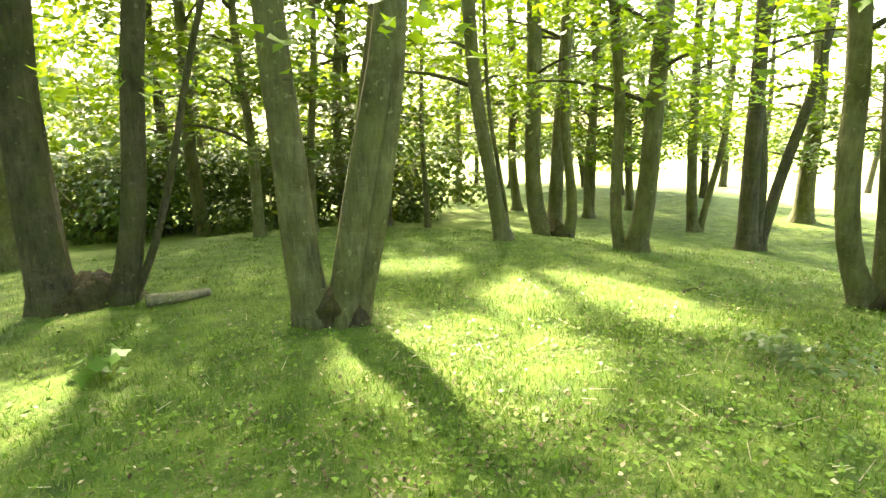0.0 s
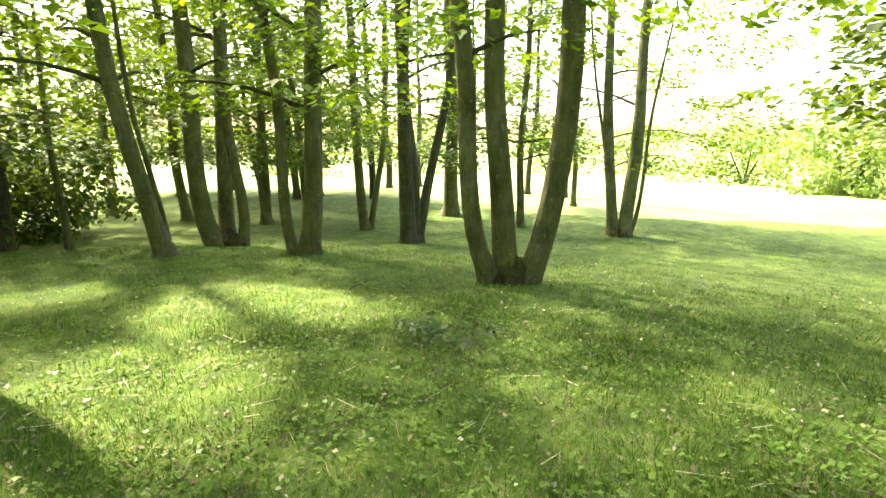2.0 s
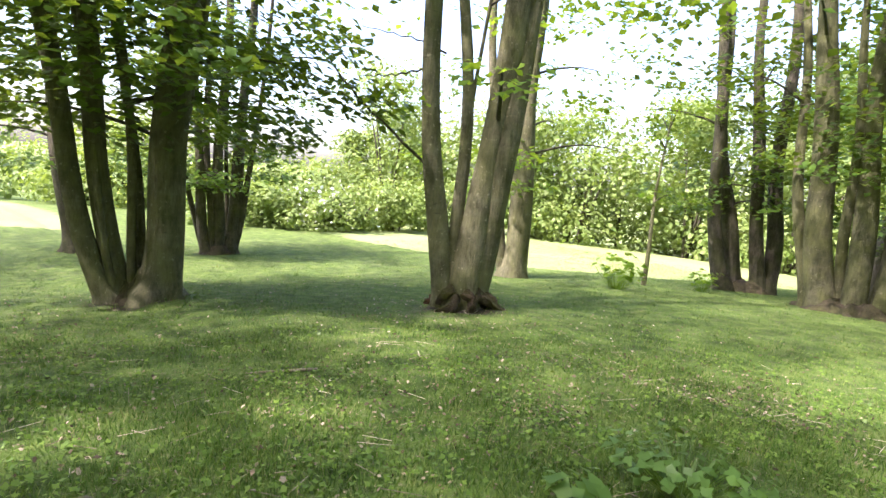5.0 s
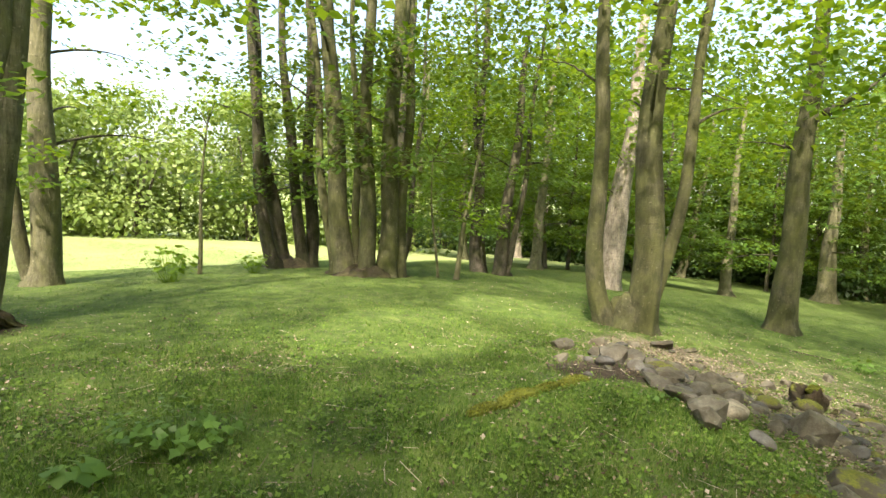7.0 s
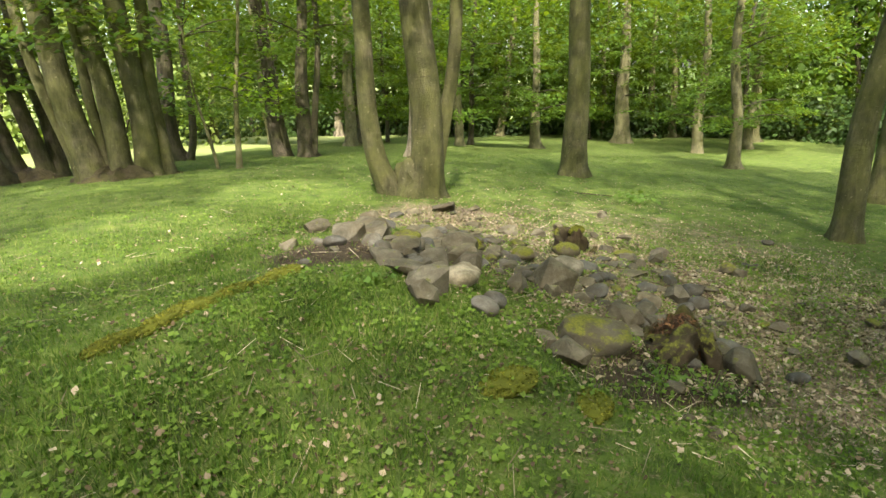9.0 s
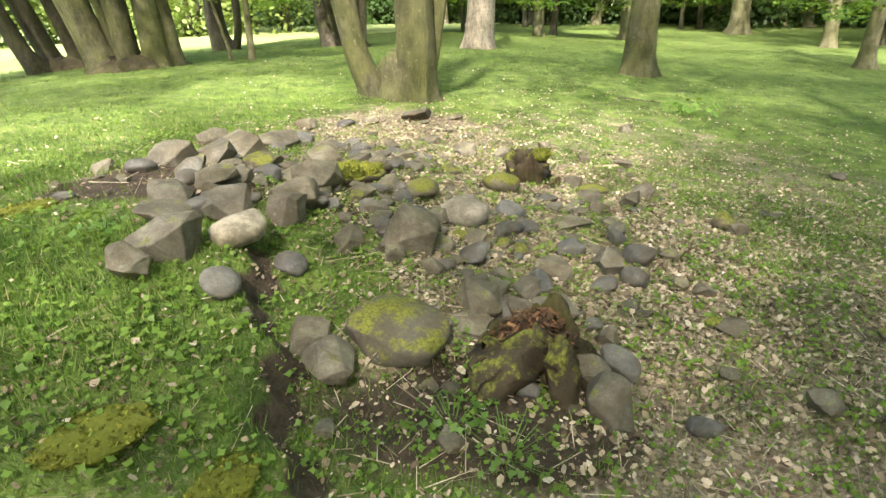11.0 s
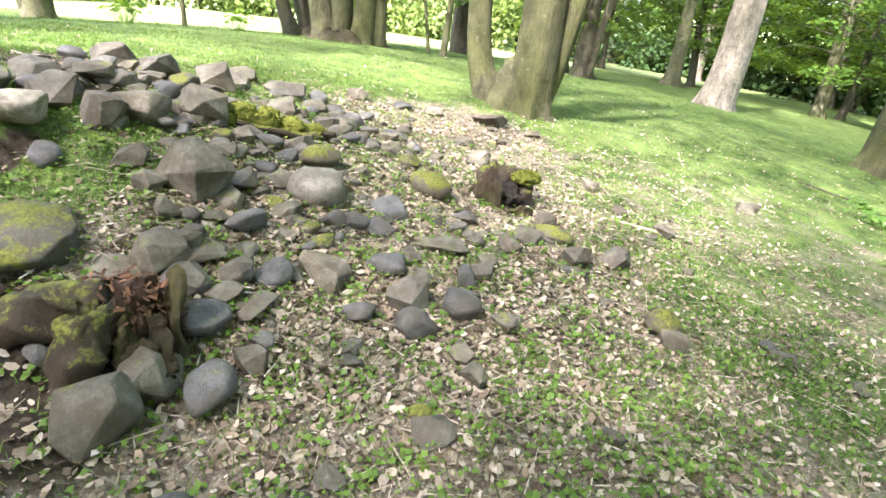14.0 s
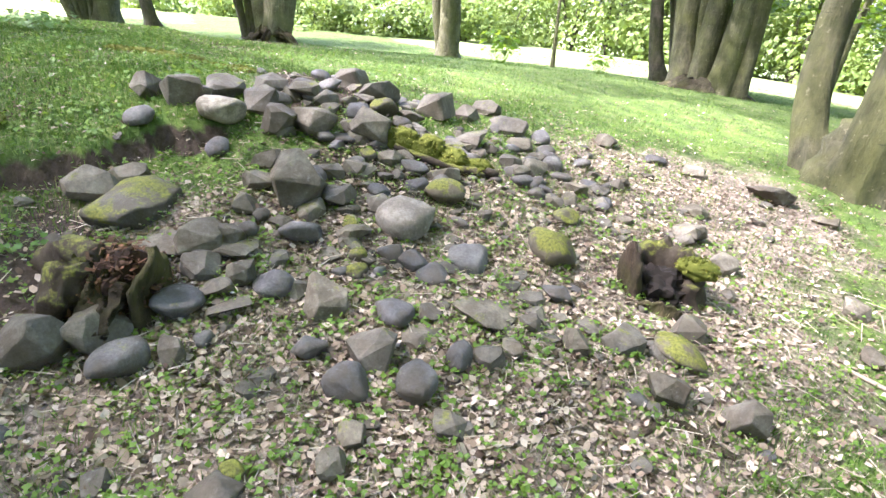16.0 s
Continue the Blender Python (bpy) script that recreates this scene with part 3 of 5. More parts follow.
tree(4.31, 4.17, 62.0, [(-0.4, -0.11, -0.046, 0.166), (-0.44, 0.24, 0.072, 0.114), (0.24, 0.25, 0.165, 0.109), (0.13, 0.5, 0.156, 0.047), (0.38, 0.23, 0.332, 0.036)], sprays=40, low=1.8, bark=BARK_DARK, label='many-stemmed dark tree clump beside a fallen pale log', pull=0.25, canopy=600, wide=5.0)
tree(9.67, 5.47, 62.0, [(0.0, 0.0, -0.156, 0.115), (0.18, 0.2, -0.152, 0.04)], sprays=26, low=2.2, sides=12, canopy=330)
tree(12.01, 7.17, 62.0, [(-0.29, 0.1, -0.043, 0.173), (0.17, 0.5, 0.032, 0.15), (0.56, -0.5, -0.123, 0.104)], sprays=26, low=2.2, sides=12, canopy=330)
tree(15.55, 13.12, 62.0, [(0.0, 0.0, -0.083, 0.147)], sprays=30, low=1.8, sides=10, leaf=LEAF_SHADED, leaf_size=0.17, per=62, canopy=330)
tree(11.04, 4.09, 62.0, [(-0.19, 0.32, -0.089, 0.083), (0.13, -0.16, 0.043, 0.141)], sprays=26, low=2.2, sides=12, canopy=330)
tree(15.64, 5.17, 62.0, [(-0.15, -0.1, -0.045, 0.173), (0.08, 0.06, -0.047, 0.127), (0.2, 0.12, 0.213, 0.116)], sprays=26, low=2.2, sides=12, bark=BARK_DARK, pull=0.4, canopy=330)
tree(10.8, 0.64, 44.0, [(-0.41, 0.3, -0.125, 0.105), (-0.05, 0.26, -0.066, 0.129), (0.4, 0.07, 0.017, 0.136)], sprays=36, low=2.7, spread=3.2, label='three stout sycamore stems spreading from one stool', pull=0.55, canopy=520, wide=4.5)
tree(20.38, 1.44, 37.0, [(-0.34, 0.2, -0.096, 0.146), (0.03, 0.0, 0.044, 0.175), (0.32, 0.0, 0.135, 0.058), (-0.31, 0.5, -0.208, 0.051)], sprays=60, low=1.7, sides=12, reach=-40, spread=4.0, bend=0.5, label='slim multi-stemmed tree at the edge of the field', pull=0.4, canopy=300)
tree(10.52, 9.65, 62.0, [(0.0, 0.0, -0.032, 0.071)], sprays=8, low=1.5, canopy=0, spread=1.0, sides=8, tall=6, flare=0.3)
tree(17.36, 7.82, 62.0, [(-0.09, 0.0, -0.066, 0.132), (0.18, -0.0, 0.128, 0.088)], sprays=26, low=2.2, sides=12, canopy=330)
tree(18.79, 11.36, 62.0, [(0.0, 0.0, -0.086, 0.129)], sprays=30, low=1.8, sides=10, leaf=LEAF_SHADED, leaf_size=0.17, per=62, canopy=330)
tree(16.43, 10.77, 62.0, [(0.0, 0.0, -0.024, 0.118)], sprays=30, low=1.8, sides=10, leaf=LEAF_SHADED, leaf_size=0.17, per=62, canopy=330)
tree(6.69, 9.09, 62.0, [(-0.0, 0.0, -0.042, 0.096)], sprays=30, low=1.8, sides=10, leaf=LEAF_SHADED, leaf_size=0.17, per=62, canopy=330)
tree(5.97, 12.09, 62.0, [(0.0, 0.0, -0.014, 0.156)], sprays=30, low=1.8, sides=10, leaf=LEAF_SHADED, leaf_size=0.17, per=62, canopy=330)
tree(7.87, 9.66, 62.0, [(0.0, 0.0, 0.041, 0.082)], sprays=30, low=1.8, sides=10, leaf=LEAF_SHADED, leaf_size=0.17, per=62, canopy=330)
tree(9.36, 12.33, 62.0, [(-0.0, 0.0, 0.025, 0.133)], sprays=30, low=1.8, sides=10, leaf=LEAF_SHADED, leaf_size=0.17, per=62, canopy=330)
tree(21.31, 7.31, 62.0, [(0.0, 0.0, -0.043, 0.242)], sprays=30, low=1.8, sides=10, leaf=LEAF_SHADED, leaf_size=0.17, per=62, canopy=330)
tree(14.97, 15.99, 62.0, [(0.0, 0.0, 0.018, 0.124)], sprays=30, low=1.8, sides=10, leaf=LEAF_SHADED, leaf_size=0.17, per=62, canopy=330)
tree(20.25, 4.39, 44.0, [(-0.0, 0.0, 0.001, 0.109)], sprays=30, low=1.8, sides=10, leaf=LEAF_SHADED, leaf_size=0.17, per=62, canopy=330)
tree(25.31, 4.38, 44.0, [(0.0, 0.0, -0.029, 0.096)], sprays=30, low=1.8, sides=10, leaf=LEAF_SHADED, leaf_size=0.17, per=62, canopy=330)
tree(16.53, 10.81, 44.0, [(0.0, 0.0, -0.004, 0.122)], sprays=30, low=1.8, sides=10, leaf=LEAF_SHADED, leaf_size=0.17, per=62, canopy=330)
tree(13.23, -4.72, -3.0, [(-0.42, 0.5, -0.244, 0.135), (-0.16, 0.5, -0.171, 0.144), (0.35, -0.5, 0.014, 0.245), (0.16, 0.5, -0.117, 0.076), (0.43, 0.5, 0.118, 0.118), (-0.05, 0.1, -0.06, 0.06), (0.25, 0.1, 0.05, 0.07), (-0.3, 0.2, -0.16, 0.055)], sprays=140, low=2.4, spread=2.6, bend=0.4, label='five-stemmed clump with spreading stems on bare earth', pull=0.42, curl=0.5, stool=1.2, canopy=450, per=80, flare=1.4, leaf=LEAF_SHADED, leaf_size=0.16)
tree(20.92, -5.9, -3.0, [(0.0, 0.0, -0.157, 0.211)], sprays=26, low=2.2, canopy=80, sides=12, bark=BARK_DARK, leaf=LEAF_SHADED, leaf_size=0.16)
tree(20.34, -9.33, -19.0, [(-0.51, -0.2, -0.108, 0.136), (-0.17, -0.1, -0.007, 0.153), (0.2, 0.1, 0.053, 0.187), (-0.34, -0.2, -0.055, 0.102), (0.05, 0.2, -0.02, 0.07), (-0.6, 0.2, -0.2, 0.08), (0.35, 0, 0.12, 0.09)], sprays=70, low=2.0, sides=12, bark=BARK_DARK, pull=0.25, canopy=160, per=70, leaf=LEAF_SHADED, leaf_size=0.16)
leaning_tree = tree(10.12, -7.89, -47.0, [(-0.38, 0.5, -0.113, 0.15), (-0.13, 0.5, -0.07, 0.095), (0.07, 0.32, 0.091, 0.213), (0.31, 0.5, 0.093, 0.181), (-0.22, 0.5, 0.077, 0.043)], sprays=16, low=2.4, spread=3.0, bend=0.6, label='leaning multi-stemmed tree with a torn root stool', pull=0.65, curl=0.5, canopy=1500, flare=0.9, wide=7.5)
tree(13.27, -13.39, -47.0, [(0.1, 0.0, -0.034, 0.282), (-0.22, 0.5, -0.17, 0.155)], sprays=14, low=2.2, sides=12, canopy=150)
tree(10.74, -15.35, -47.0, [(0.0, 0.0, -0.009, 0.055)], sprays=8, low=1.5, canopy=0, spread=1.0, sides=8, tall=6, flare=0.3)
tree(9.52, -18.93, -47.0, [(-0.8, -0.5, -0.143, 0.187), (-0.13, 0.5, -0.246, 0.234), (0.4, -0.5, -0.192, 0.187), (0.71, -0.4, -0.081, 0.203)], sprays=60, low=2.2, sides=12, bark=BARK_DARK, pull=0.25, leaf=LEAF_SHADED, leaf_size=0.16)
tree(6.6, -16.2, -94.0, [(-0.66, 0.2, -0.156, 0.275), (-0.07, -0.0, -0.055, 0.225), (0.44, 0.2, -0.015, 0.25), (-0.34, 0.5, -0.062, 0.112), (0.77, 0.5, -0.01, 0.15), (0.2, 0.4, 0.06, 0.102), (-0.95, 0.3, -0.2, 0.128)], sprays=60, low=2.8, label='huge clump of pale grey stems fused at the foot', pull=0.0, canopy=1100, wide=7, flare=0.5, leaf=LEAF_SHADED, leaf_size=0.16, bark=BARK_MOSSY_SHADED)
tree(7.08, -24.09, -107.0, [(-0.06, 0.0, 0.106, 0.299), (0.77, 0.0, 0.068, 0.12)], sprays=30, low=1.8, sides=10, leaf=LEAF_SHADED, leaf_size=0.17, per=62, bark=BARK_DARK)
tree(4.3, -16.71, -107.0, [(0.0, 0.0, 0.109, 0.075)], sprays=8, low=1.5, canopy=0, spread=1.0, sides=8, tall=6, flare=0.3)
tree(4.8, -16.97, -107.0, [(0.0, 0.0, -0.119, 0.041)], sprays=8, low=1.5, canopy=0, spread=1.0, sides=8, tall=6, flare=0.3)
tree(3.32, -24.4, -107.0, [(-0.21, 0.0, -0.042, 0.256), (0.26, 0.0, -0.176, 0.117)], sprays=30, low=1.8, sides=10, leaf=LEAF_SHADED, leaf_size=0.17, per=62, bark=BARK_DARK)
tree(2.56, -23.95, -107.0, [(-0.06, 0.0, 0.08, 0.275), (0.36, 0.0, 0.099, 0.127)], sprays=30, low=1.8, sides=10, leaf=LEAF_SHADED, leaf_size=0.17, per=62, bark=BARK_DARK)
tree(0.07, -31.64, -107.0, [(0.0, 0.0, 0.037, 0.292)], sprays=30, low=1.8, sides=10, leaf=LEAF_SHADED, leaf_size=0.17, per=62, canopy=900, wide=5.5)
forked_tree = tree(1.12, -12.0, -107.0, [(0.33, 0, -0.035, 0.28), (-0.58, -0.2, -0.05, 0.17), (0.45, 0.6, 0.12, 0.13)], sprays=8, low=4.0, label='forked mossy sycamore behind the stone heap', pull=0.42, curl=0.45, stool=2.3, flare=0.6, sides=28, canopy=1800, wide=7, bark=BARK_MOSSY_SHADED)
slope_tree = tree(-4.47, -16.5, -107.0, [(-0.03, 0.2, 0.013, 0.341)], sprays=8, low=4.2, label='single straight grey trunk on the open slope', canopy=900, wide=5.5, flare=0.6, sides=24, bark=BARK_MOSSY_SHADED)
tree(-17.44, -34.66, -107.0, [(0.0, 0.0, -0.02, 0.486)], sprays=30, low=1.8, sides=10, leaf=LEAF_SHADED, leaf_size=0.17, per=62)
tree(-23.48, -40.18, -107.0, [(0.0, 0.0, -0.051, 0.288)], sprays=30, low=1.8, sides=10, leaf=LEAF_SHADED, leaf_size=0.17, per=62)
tree(-24.42, -38.96, -107.0, [(0.0, 0.0, -0.07, 0.283)], sprays=30, low=1.8, sides=10, leaf=LEAF_SHADED, leaf_size=0.17, per=62)
tree(-17.52, -27.69, -107.0, [(0.0, 0.0, -0.026, 0.277)], sprays=30, low=1.8, sides=10, leaf=LEAF_SHADED, leaf_size=0.17, per=62, canopy=900, wide=5.5)
tree(-13.59, -20.73, -107.0, [(-0.0, 0.0, -0.069, 0.231)], sprays=30, low=1.8, sides=10, leaf=LEAF_SHADED, leaf_size=0.17, per=62, canopy=900, wide=5.5)
tree(-26.52, -33.49, -107.0, [(-0.0, 0.0, -0.051, 0.351)], sprays=30, low=1.8, sides=10, leaf=LEAF_SHADED, leaf_size=0.17, per=62)
tree(-6.06, -9.73, -107.0, [(-0.0, 0.0, 0.039, 0.21)], sprays=6, low=4.2, label='leaning mossy trunk on the slope below the heap', canopy=1700, wide=7, flare=0.45, sides=24, bark=BARK_MOSSY_SHADED)
tree(-10.56, -12.67, -107.0, [(0.0, 0.0, 0.077, 0.247)], sprays=8, low=3.5, canopy=900, wide=5.5, bark=BARK_MOSSY_SHADED)
tree(-0.64, -47.36, -107.0, [(0.0, 0.0, 0.042, 0.332)], sprays=30, low=1.8, sides=10, leaf=LEAF_SHADED, leaf_size=0.17, per=62, bark=BARK_PALE)
tree(-2.43, -46.83, -107.0, [(0.0, 0.0, 0.042, 0.199)], sprays=30, low=1.8, sides=10, leaf=LEAF_SHADED, leaf_size=0.17, per=62, bark=BARK_PALE)
tree(-9.55, -44.66, -107.0, [(0.0, 0.0, 0.013, 0.199)], sprays=30, low=1.8, sides=10, leaf=LEAF_SHADED, leaf_size=0.17, per=62, bark=BARK_PALE)
tree(-12.5, -43.69, -107.0, [(-0.0, 0.0, 0.181, 0.31)], sprays=30, low=1.8, sides=10, leaf=LEAF_SHADED, leaf_size=0.17, per=62)
tree(-1.65, -23.51, -93.0, [(-0.0, 0.5, 0.083, 0.478)], sprays=16, bark=BARK_PALE, low=3.4, label='broad pinkish-grey trunk in the wood', flare=0.4, canopy=900, wide=5.5)
bare_limb(leaning_tree, [(10.84, -7.66, 1.72), (11.62, -7.08, 2.5), (12.05, -6.77, 3.05), (12.52, -6.33, 3.03), (12.66, -6.16, 2.77)], 0.022)
bare_limb(leaning_tree, [(10.97, -7.77, 3.06), (11.33, -7.42, 2.92), (11.73, -7.03, 2.85)], 0.018)
bare_limb(leaning_tree, [(10.86, -7.92, 3.28), (11.18, -7.65, 3.44), (11.78, -7.11, 3.56)], 0.016)
bare_limb(forked_tree, [(1.83, -12.78, 4.13), (2.33, -12.98, 4.49), (3.26, -13.26, 4.68)], 0.03)
bare_limb(forked_tree, [(0.9, -12.52, 4.04), (0.08, -12.28, 4.0), (-0.69, -12.03, 3.7)], 0.028)
bare_limb(slope_tree, [(-4.65, -16.19, 4.42), (-5.57, -16.03, 5.06), (-6.5, -15.95, 6.16)], 0.1)



def background():
    """The woods, dark leaf banks and hedgerow trees round about."""
    r0 = np.random.default_rng(21)
    def at(angle, dist):
        return 4.0 + dist * math.cos(radians(angle)), -3.0 + dist * math.sin(radians(angle))
    # deep wood to the south and west
    for k in range(34):
        x, y = at(r0.uniform(-172, -84), r0.uniform(30, 58))
        tree(x, y, -100, [(0, 0, r0.normal(0, 0.05), r0.uniform(0.12, 0.26))], low=1.6, sprays=46, spread=3.6, canopy=700, wide=4.5, leaf=LEAF_SHADED, leaf_size=0.19, sides=8, bark=BARK_DARK if k % 3 else BARK, per=60, label="slender woodland tree deep in shade")
    # thin wood to the north
    for k in range(10):
        x, y = at(r0.uniform(66, 120), r0.uniform(15, 26))
        tree(x, y, 80, [(0, 0, r0.normal(0, 0.06), r0.uniform(0.1, 0.2))], low=1.6, sprays=34, spread=3.0, canopy=420, leaf=LEAF_SHADED, leaf_size=0.18, sides=8, bark=BARK_DARK, per=56, label="slender woodland tree in backlight")
    for k in range(15):
        x, y = at(20 + 3.1 * k + r0.normal(0, 1.2), r0.uniform(22, 32))
        tree(x, y, 50, [(0, 0, r0.normal(0, 0.06), r0.uniform(0.09, 0.17))], low=1.5 if k > 4 else 2.2, sprays=58 if k > 1 else 24, spread=3.6, canopy=300, leaf=LEAF_SHADED, leaf_size=0.19, sides=8, bark=BARK_DARK, per=50, label="slim tree at the sunny edge of the wood")
    # unseen trees added behind the walker to shade the ground
    for k in range(9):
        x, y = at(r0.uniform(125, 185), r0.uniform(7, 20))
        tree(x, y, 150, [(0, 0, r0.normal(0, 0.05), r0.uniform(0.15, 0.25))], sprays=10, canopy=700, sides=10)
    for x, y in ((0.5, 2.6), (-2.8, 1.2), (-5.5, 3.0), (1.8, 6.2), (-1.5, 6.0), (-7.5, -1.5), (-5.0, 7.5), (-9.0, 3.5), (2.8, 9.5), (-1.0, 10.0), (-10.0, -6.0)):
        tree(x, y, 150, [(0, 0, r0.normal(0, 0.04), r0.uniform(0.16, 0.26))], sprays=8, low=3.6, canopy=1000, wide=6.5, sides=10)
    # the wood goes on behind
    for k in range(34):
        x, y = at(-190 + 3.4 * k, 52 + 10 * (k % 2) + r0.normal(0, 3))
        bush(x, y, 5.2, 11.5, 4200, LEAF_SHADED, 0.4, label="distant woodland tree in full leaf", name="woodland_tree", cat="tree")
    for k in range(8):
        x, y = at(68 + 8.0 * k, 34 + r0.normal(0, 3))
        bush(x, y, 4.5, 5.0, 3000, LEAF_SHADED, 0.34, label="distant woodland tree in full leaf", name="woodland_tree", cat="tree")
    # hedgerow beyond the field
    for k in range(24):
        x, y = at(-13 - 2.9 * k + r0.normal(0, 1), r0.uniform(33, 41))
        bush(x, y, r0.uniform(2.2, 4.4), r0.uniform(1.2, 3.2) if k < 8 else r0.uniform(2.2, 6.5), 4200, LEAF_SUNLIT, 0.22, base=0.0, blossom=160 if k in (4, 5, 6, 12) else 0, label="hedgerow tree in leaf, sunlight in its pale colour")
    for a, d, rx, rz in ((-4, 44, 3.2, 2.6), (3, 62, 4.5, 3.4), (-9, 70, 5, 3), (12, 85, 6, 4), (20, 80, 6, 4), (-13, 58, 4, 2.6), (33, 70, 6, 4), (45, 60, 6, 4)):
        x, y = at(a, d)
        bush(x, y, rx, rz, 2600, LEAF_SUNLIT, 0.3, label="pale green bush far across the field")
    # low bushes just behind the brow of the mound
    for k, (a, d, rx, rz) in enumerate(((-26, 25, 1.7, 1.0), (-30, 25.5, 1.8, 1.2), (-34, 25, 1.6, 0.9), (-38, 26, 2.0, 1.2), (-42, 27, 1.8, 1.4), (-46, 29, 2.0, 1.6))):
        x, y = 5.1 + d * math.cos(radians(a)), -2.1 + d * math.sin(radians(a))
        bush(x, y, rx, rz, 3000, LEAF_SUNLIT, 0.15, base=0.0, blossom=260 if k == 2 else 0, label="low sunlit bush behind the brow of the mound")
    # dark leaf banks at the wood's edge, added for its shaded understory
    for k in range(26):
        x, y = at(-178 + 3.9 * k, 47 + r0.normal(0, 2))
        bush(x, y, 3.2, 1.6, 1800, LEAF_DARK, 0.28, base=0.0, stems=2, label="dark leaf bank standing for the shaded understory", name="hedge", cat="hedge")
    for k in range(12):
        x, y = at(64 + 5.2 * k, 17 + r0.normal(0, 1))
        bush(x, y, 2.0, 1.2, 3400, LEAF_DARK, 0.115, base=0.0, stems=2, label="dark leaf bank standing for the shaded understory", name="hedge", cat="hedge")


background()


# ---- stones of the heap ----
def stone_mesh(seed, kind):
    r0 = np.random.default_rng(seed)
    bm = bmesh.new()
    bmesh.ops.create_icosphere(bm, subdivisions=2 if kind == "g" else 3, radius=0.5)
    V = np.array([v.co[:] for v in bm.verts])
    if kind in "asgM":
        # a broken block: flat faces that meet in chipped edges
        bm.free()
        bm = bmesh.new()
        m = int(r0.integers(17, 27))
        P = r0.normal(size=(m, 3))
        P /= (np.abs(P) ** 4.5).sum(1, keepdims=True) ** (1 / 4.5)
        P *= 0.5 * r0.uniform(0.86, 1.0, (m, 1))
        bmesh.ops.convex_hull(bm, input=[bm.verts.new(p) for p in P])
        bmesh.ops.delete(bm, geom=list({v for v in bm.verts if not v.link_faces}), context="VERTS")
        bmesh.ops.dissolve_limit(bm, angle_limit=radians(20), verts=bm.verts[:], edges=bm.edges[:])
        if kind != "g":
            bmesh.ops.bevel(bm, geom=bm.edges[:], offset=0.045 if kind != "M" else 0.1, segments=2 if kind != "M" else 3, profile=0.6, affect="EDGES", clamp_overlap=True)
            bmesh.ops.triangulate(bm, faces=bm.faces[:])
            bmesh.ops.subdivide_edges(bm, edges=[e for e in bm.edges if e.calc_length() > 0.16], cuts=1)
        V = np.array([v.co[:] for v in bm.verts])
        V = V / (V.max(0) - V.min(0))
        V = V + (0.022 if kind != "M" else 0.05) * np.array([noise.noise_vector(Vector(v) * 5.0 + Vector((seed % 97, 0, 0)))[:] for v in V])
    else:
        for k in range(7):
            d = r0.normal(size=3)
            d /= np.linalg.norm(d)
            over = np.maximum(V @ d - r0.uniform(0.27, 0.42), 0)
            V = V - over[:, None] * d[None] * 0.85
        V = V / (V.max(0) - V.min(0))
        q = r0.uniform(0, 6, 3)
        V = V * (1 + 0.035 * (np.sin(4.8 * V[:, [1]] + q[0]) + np.sin(5.5 * V[:, [2]] + q[1]) + np.sin(4.6 * V[:, [0]] + q[2])))
        V = V + r0.normal(0, 0.004, V.shape)
    for v, c in zip(bm.verts, V):
        v.co = c
    bmesh.ops.recalc_face_normals(bm, faces=bm.faces)
    me = bpy.data.meshes.new("stone")
    bm.to_mesh(me)
    bm.free()
    me.materials.append({"a": STONE, "s": STONE, "c": COBBLE, "g": STONE, "l": PALE_STONE, "m": MOSSY, "M": MOSS_STONE}[kind])
    me.polygons.foreach_set("use_smooth", [kind not in "asg"] * len(me.polygons))
    return me


WORDS = {"a": "angular grey-brown stone lying in the heap", "s": "flat slab of grey stone in leaf litter", "c": "smooth blue-grey cobble in leaf litter", "l": "rounded pale speckled boulder in the heap", "m": "small stone under yellow-green moss", "M": "broad boulder half covered in moss"}


def stone(x, y, wide, high, kind):
    """A stone: its width and height as it shows from the slope."""
    seed = int(abs(x * 913 + y * 377) * 10)
    r0 = np.random.default_rng(seed)
    wide, high = wide * 1.05, high * 1.05
    deep = wide * r0.uniform(0.75, 1.0)
    tall = {"s": 0.45 * high, "c": 0.72 * high, "l": 0.8 * high, "M": 0.5 * high}.get(kind, 0.82 * high)
    tall = max(min(tall, wide * 0.95), wide * 0.22)
    ob = new("stone", stone_mesh(seed, kind))
    # across the slope's view
    ob.rotation_euler = (r0.normal(0, 0.16), r0.normal(0, 0.16), radians(-25) + r0.normal(0, 0.5))
    ob.scale = (wide, deep, tall) if kind in "s" else (wide * 0.98, deep, tall)
    ob.location = (x, y, ground_z(x, y) + tall * (0.02 if kind == "M" else 0.32))
    return tagged(ob, WORDS[kind], "stone", "stones of the heap")


stone(0.24, -5.28, 0.28, 0.26, 'a')
stone(0.27, -5.52, 0.23, 0.22, 'a')
stone(0.09, -5.6, 0.22, 0.21, 'c')
stone(0.35, -5.83, 0.22, 0.19, 'c')
stone(0.07, -5.79, 0.12, 0.17, 'a')
stone(0.72, -5.95, 0.23, 0.22, 'a')
stone(0.55, -5.96, 0.18, 0.14, 'a')
stone(0.43, -6.11, 0.15, 0.19, 'a')
stone(0.33, -6.24, 0.18, 0.2, 'c')
stone(0.19, -6.46, 0.24, 0.24, 'a')
stone(0.66, -6.12, 0.22, 0.07, 's')
stone(0.27, -6.03, 0.21, 0.09, 's')
stone(0.7, -6.46, 0.24, 0.17, 'c')
stone(0.95, -6.22, 0.16, 0.13, 'a')
stone(0.77, -6.19, 0.12, 0.1, 'c')
stone(1.06, -6.5, 0.33, 0.38, 'a')
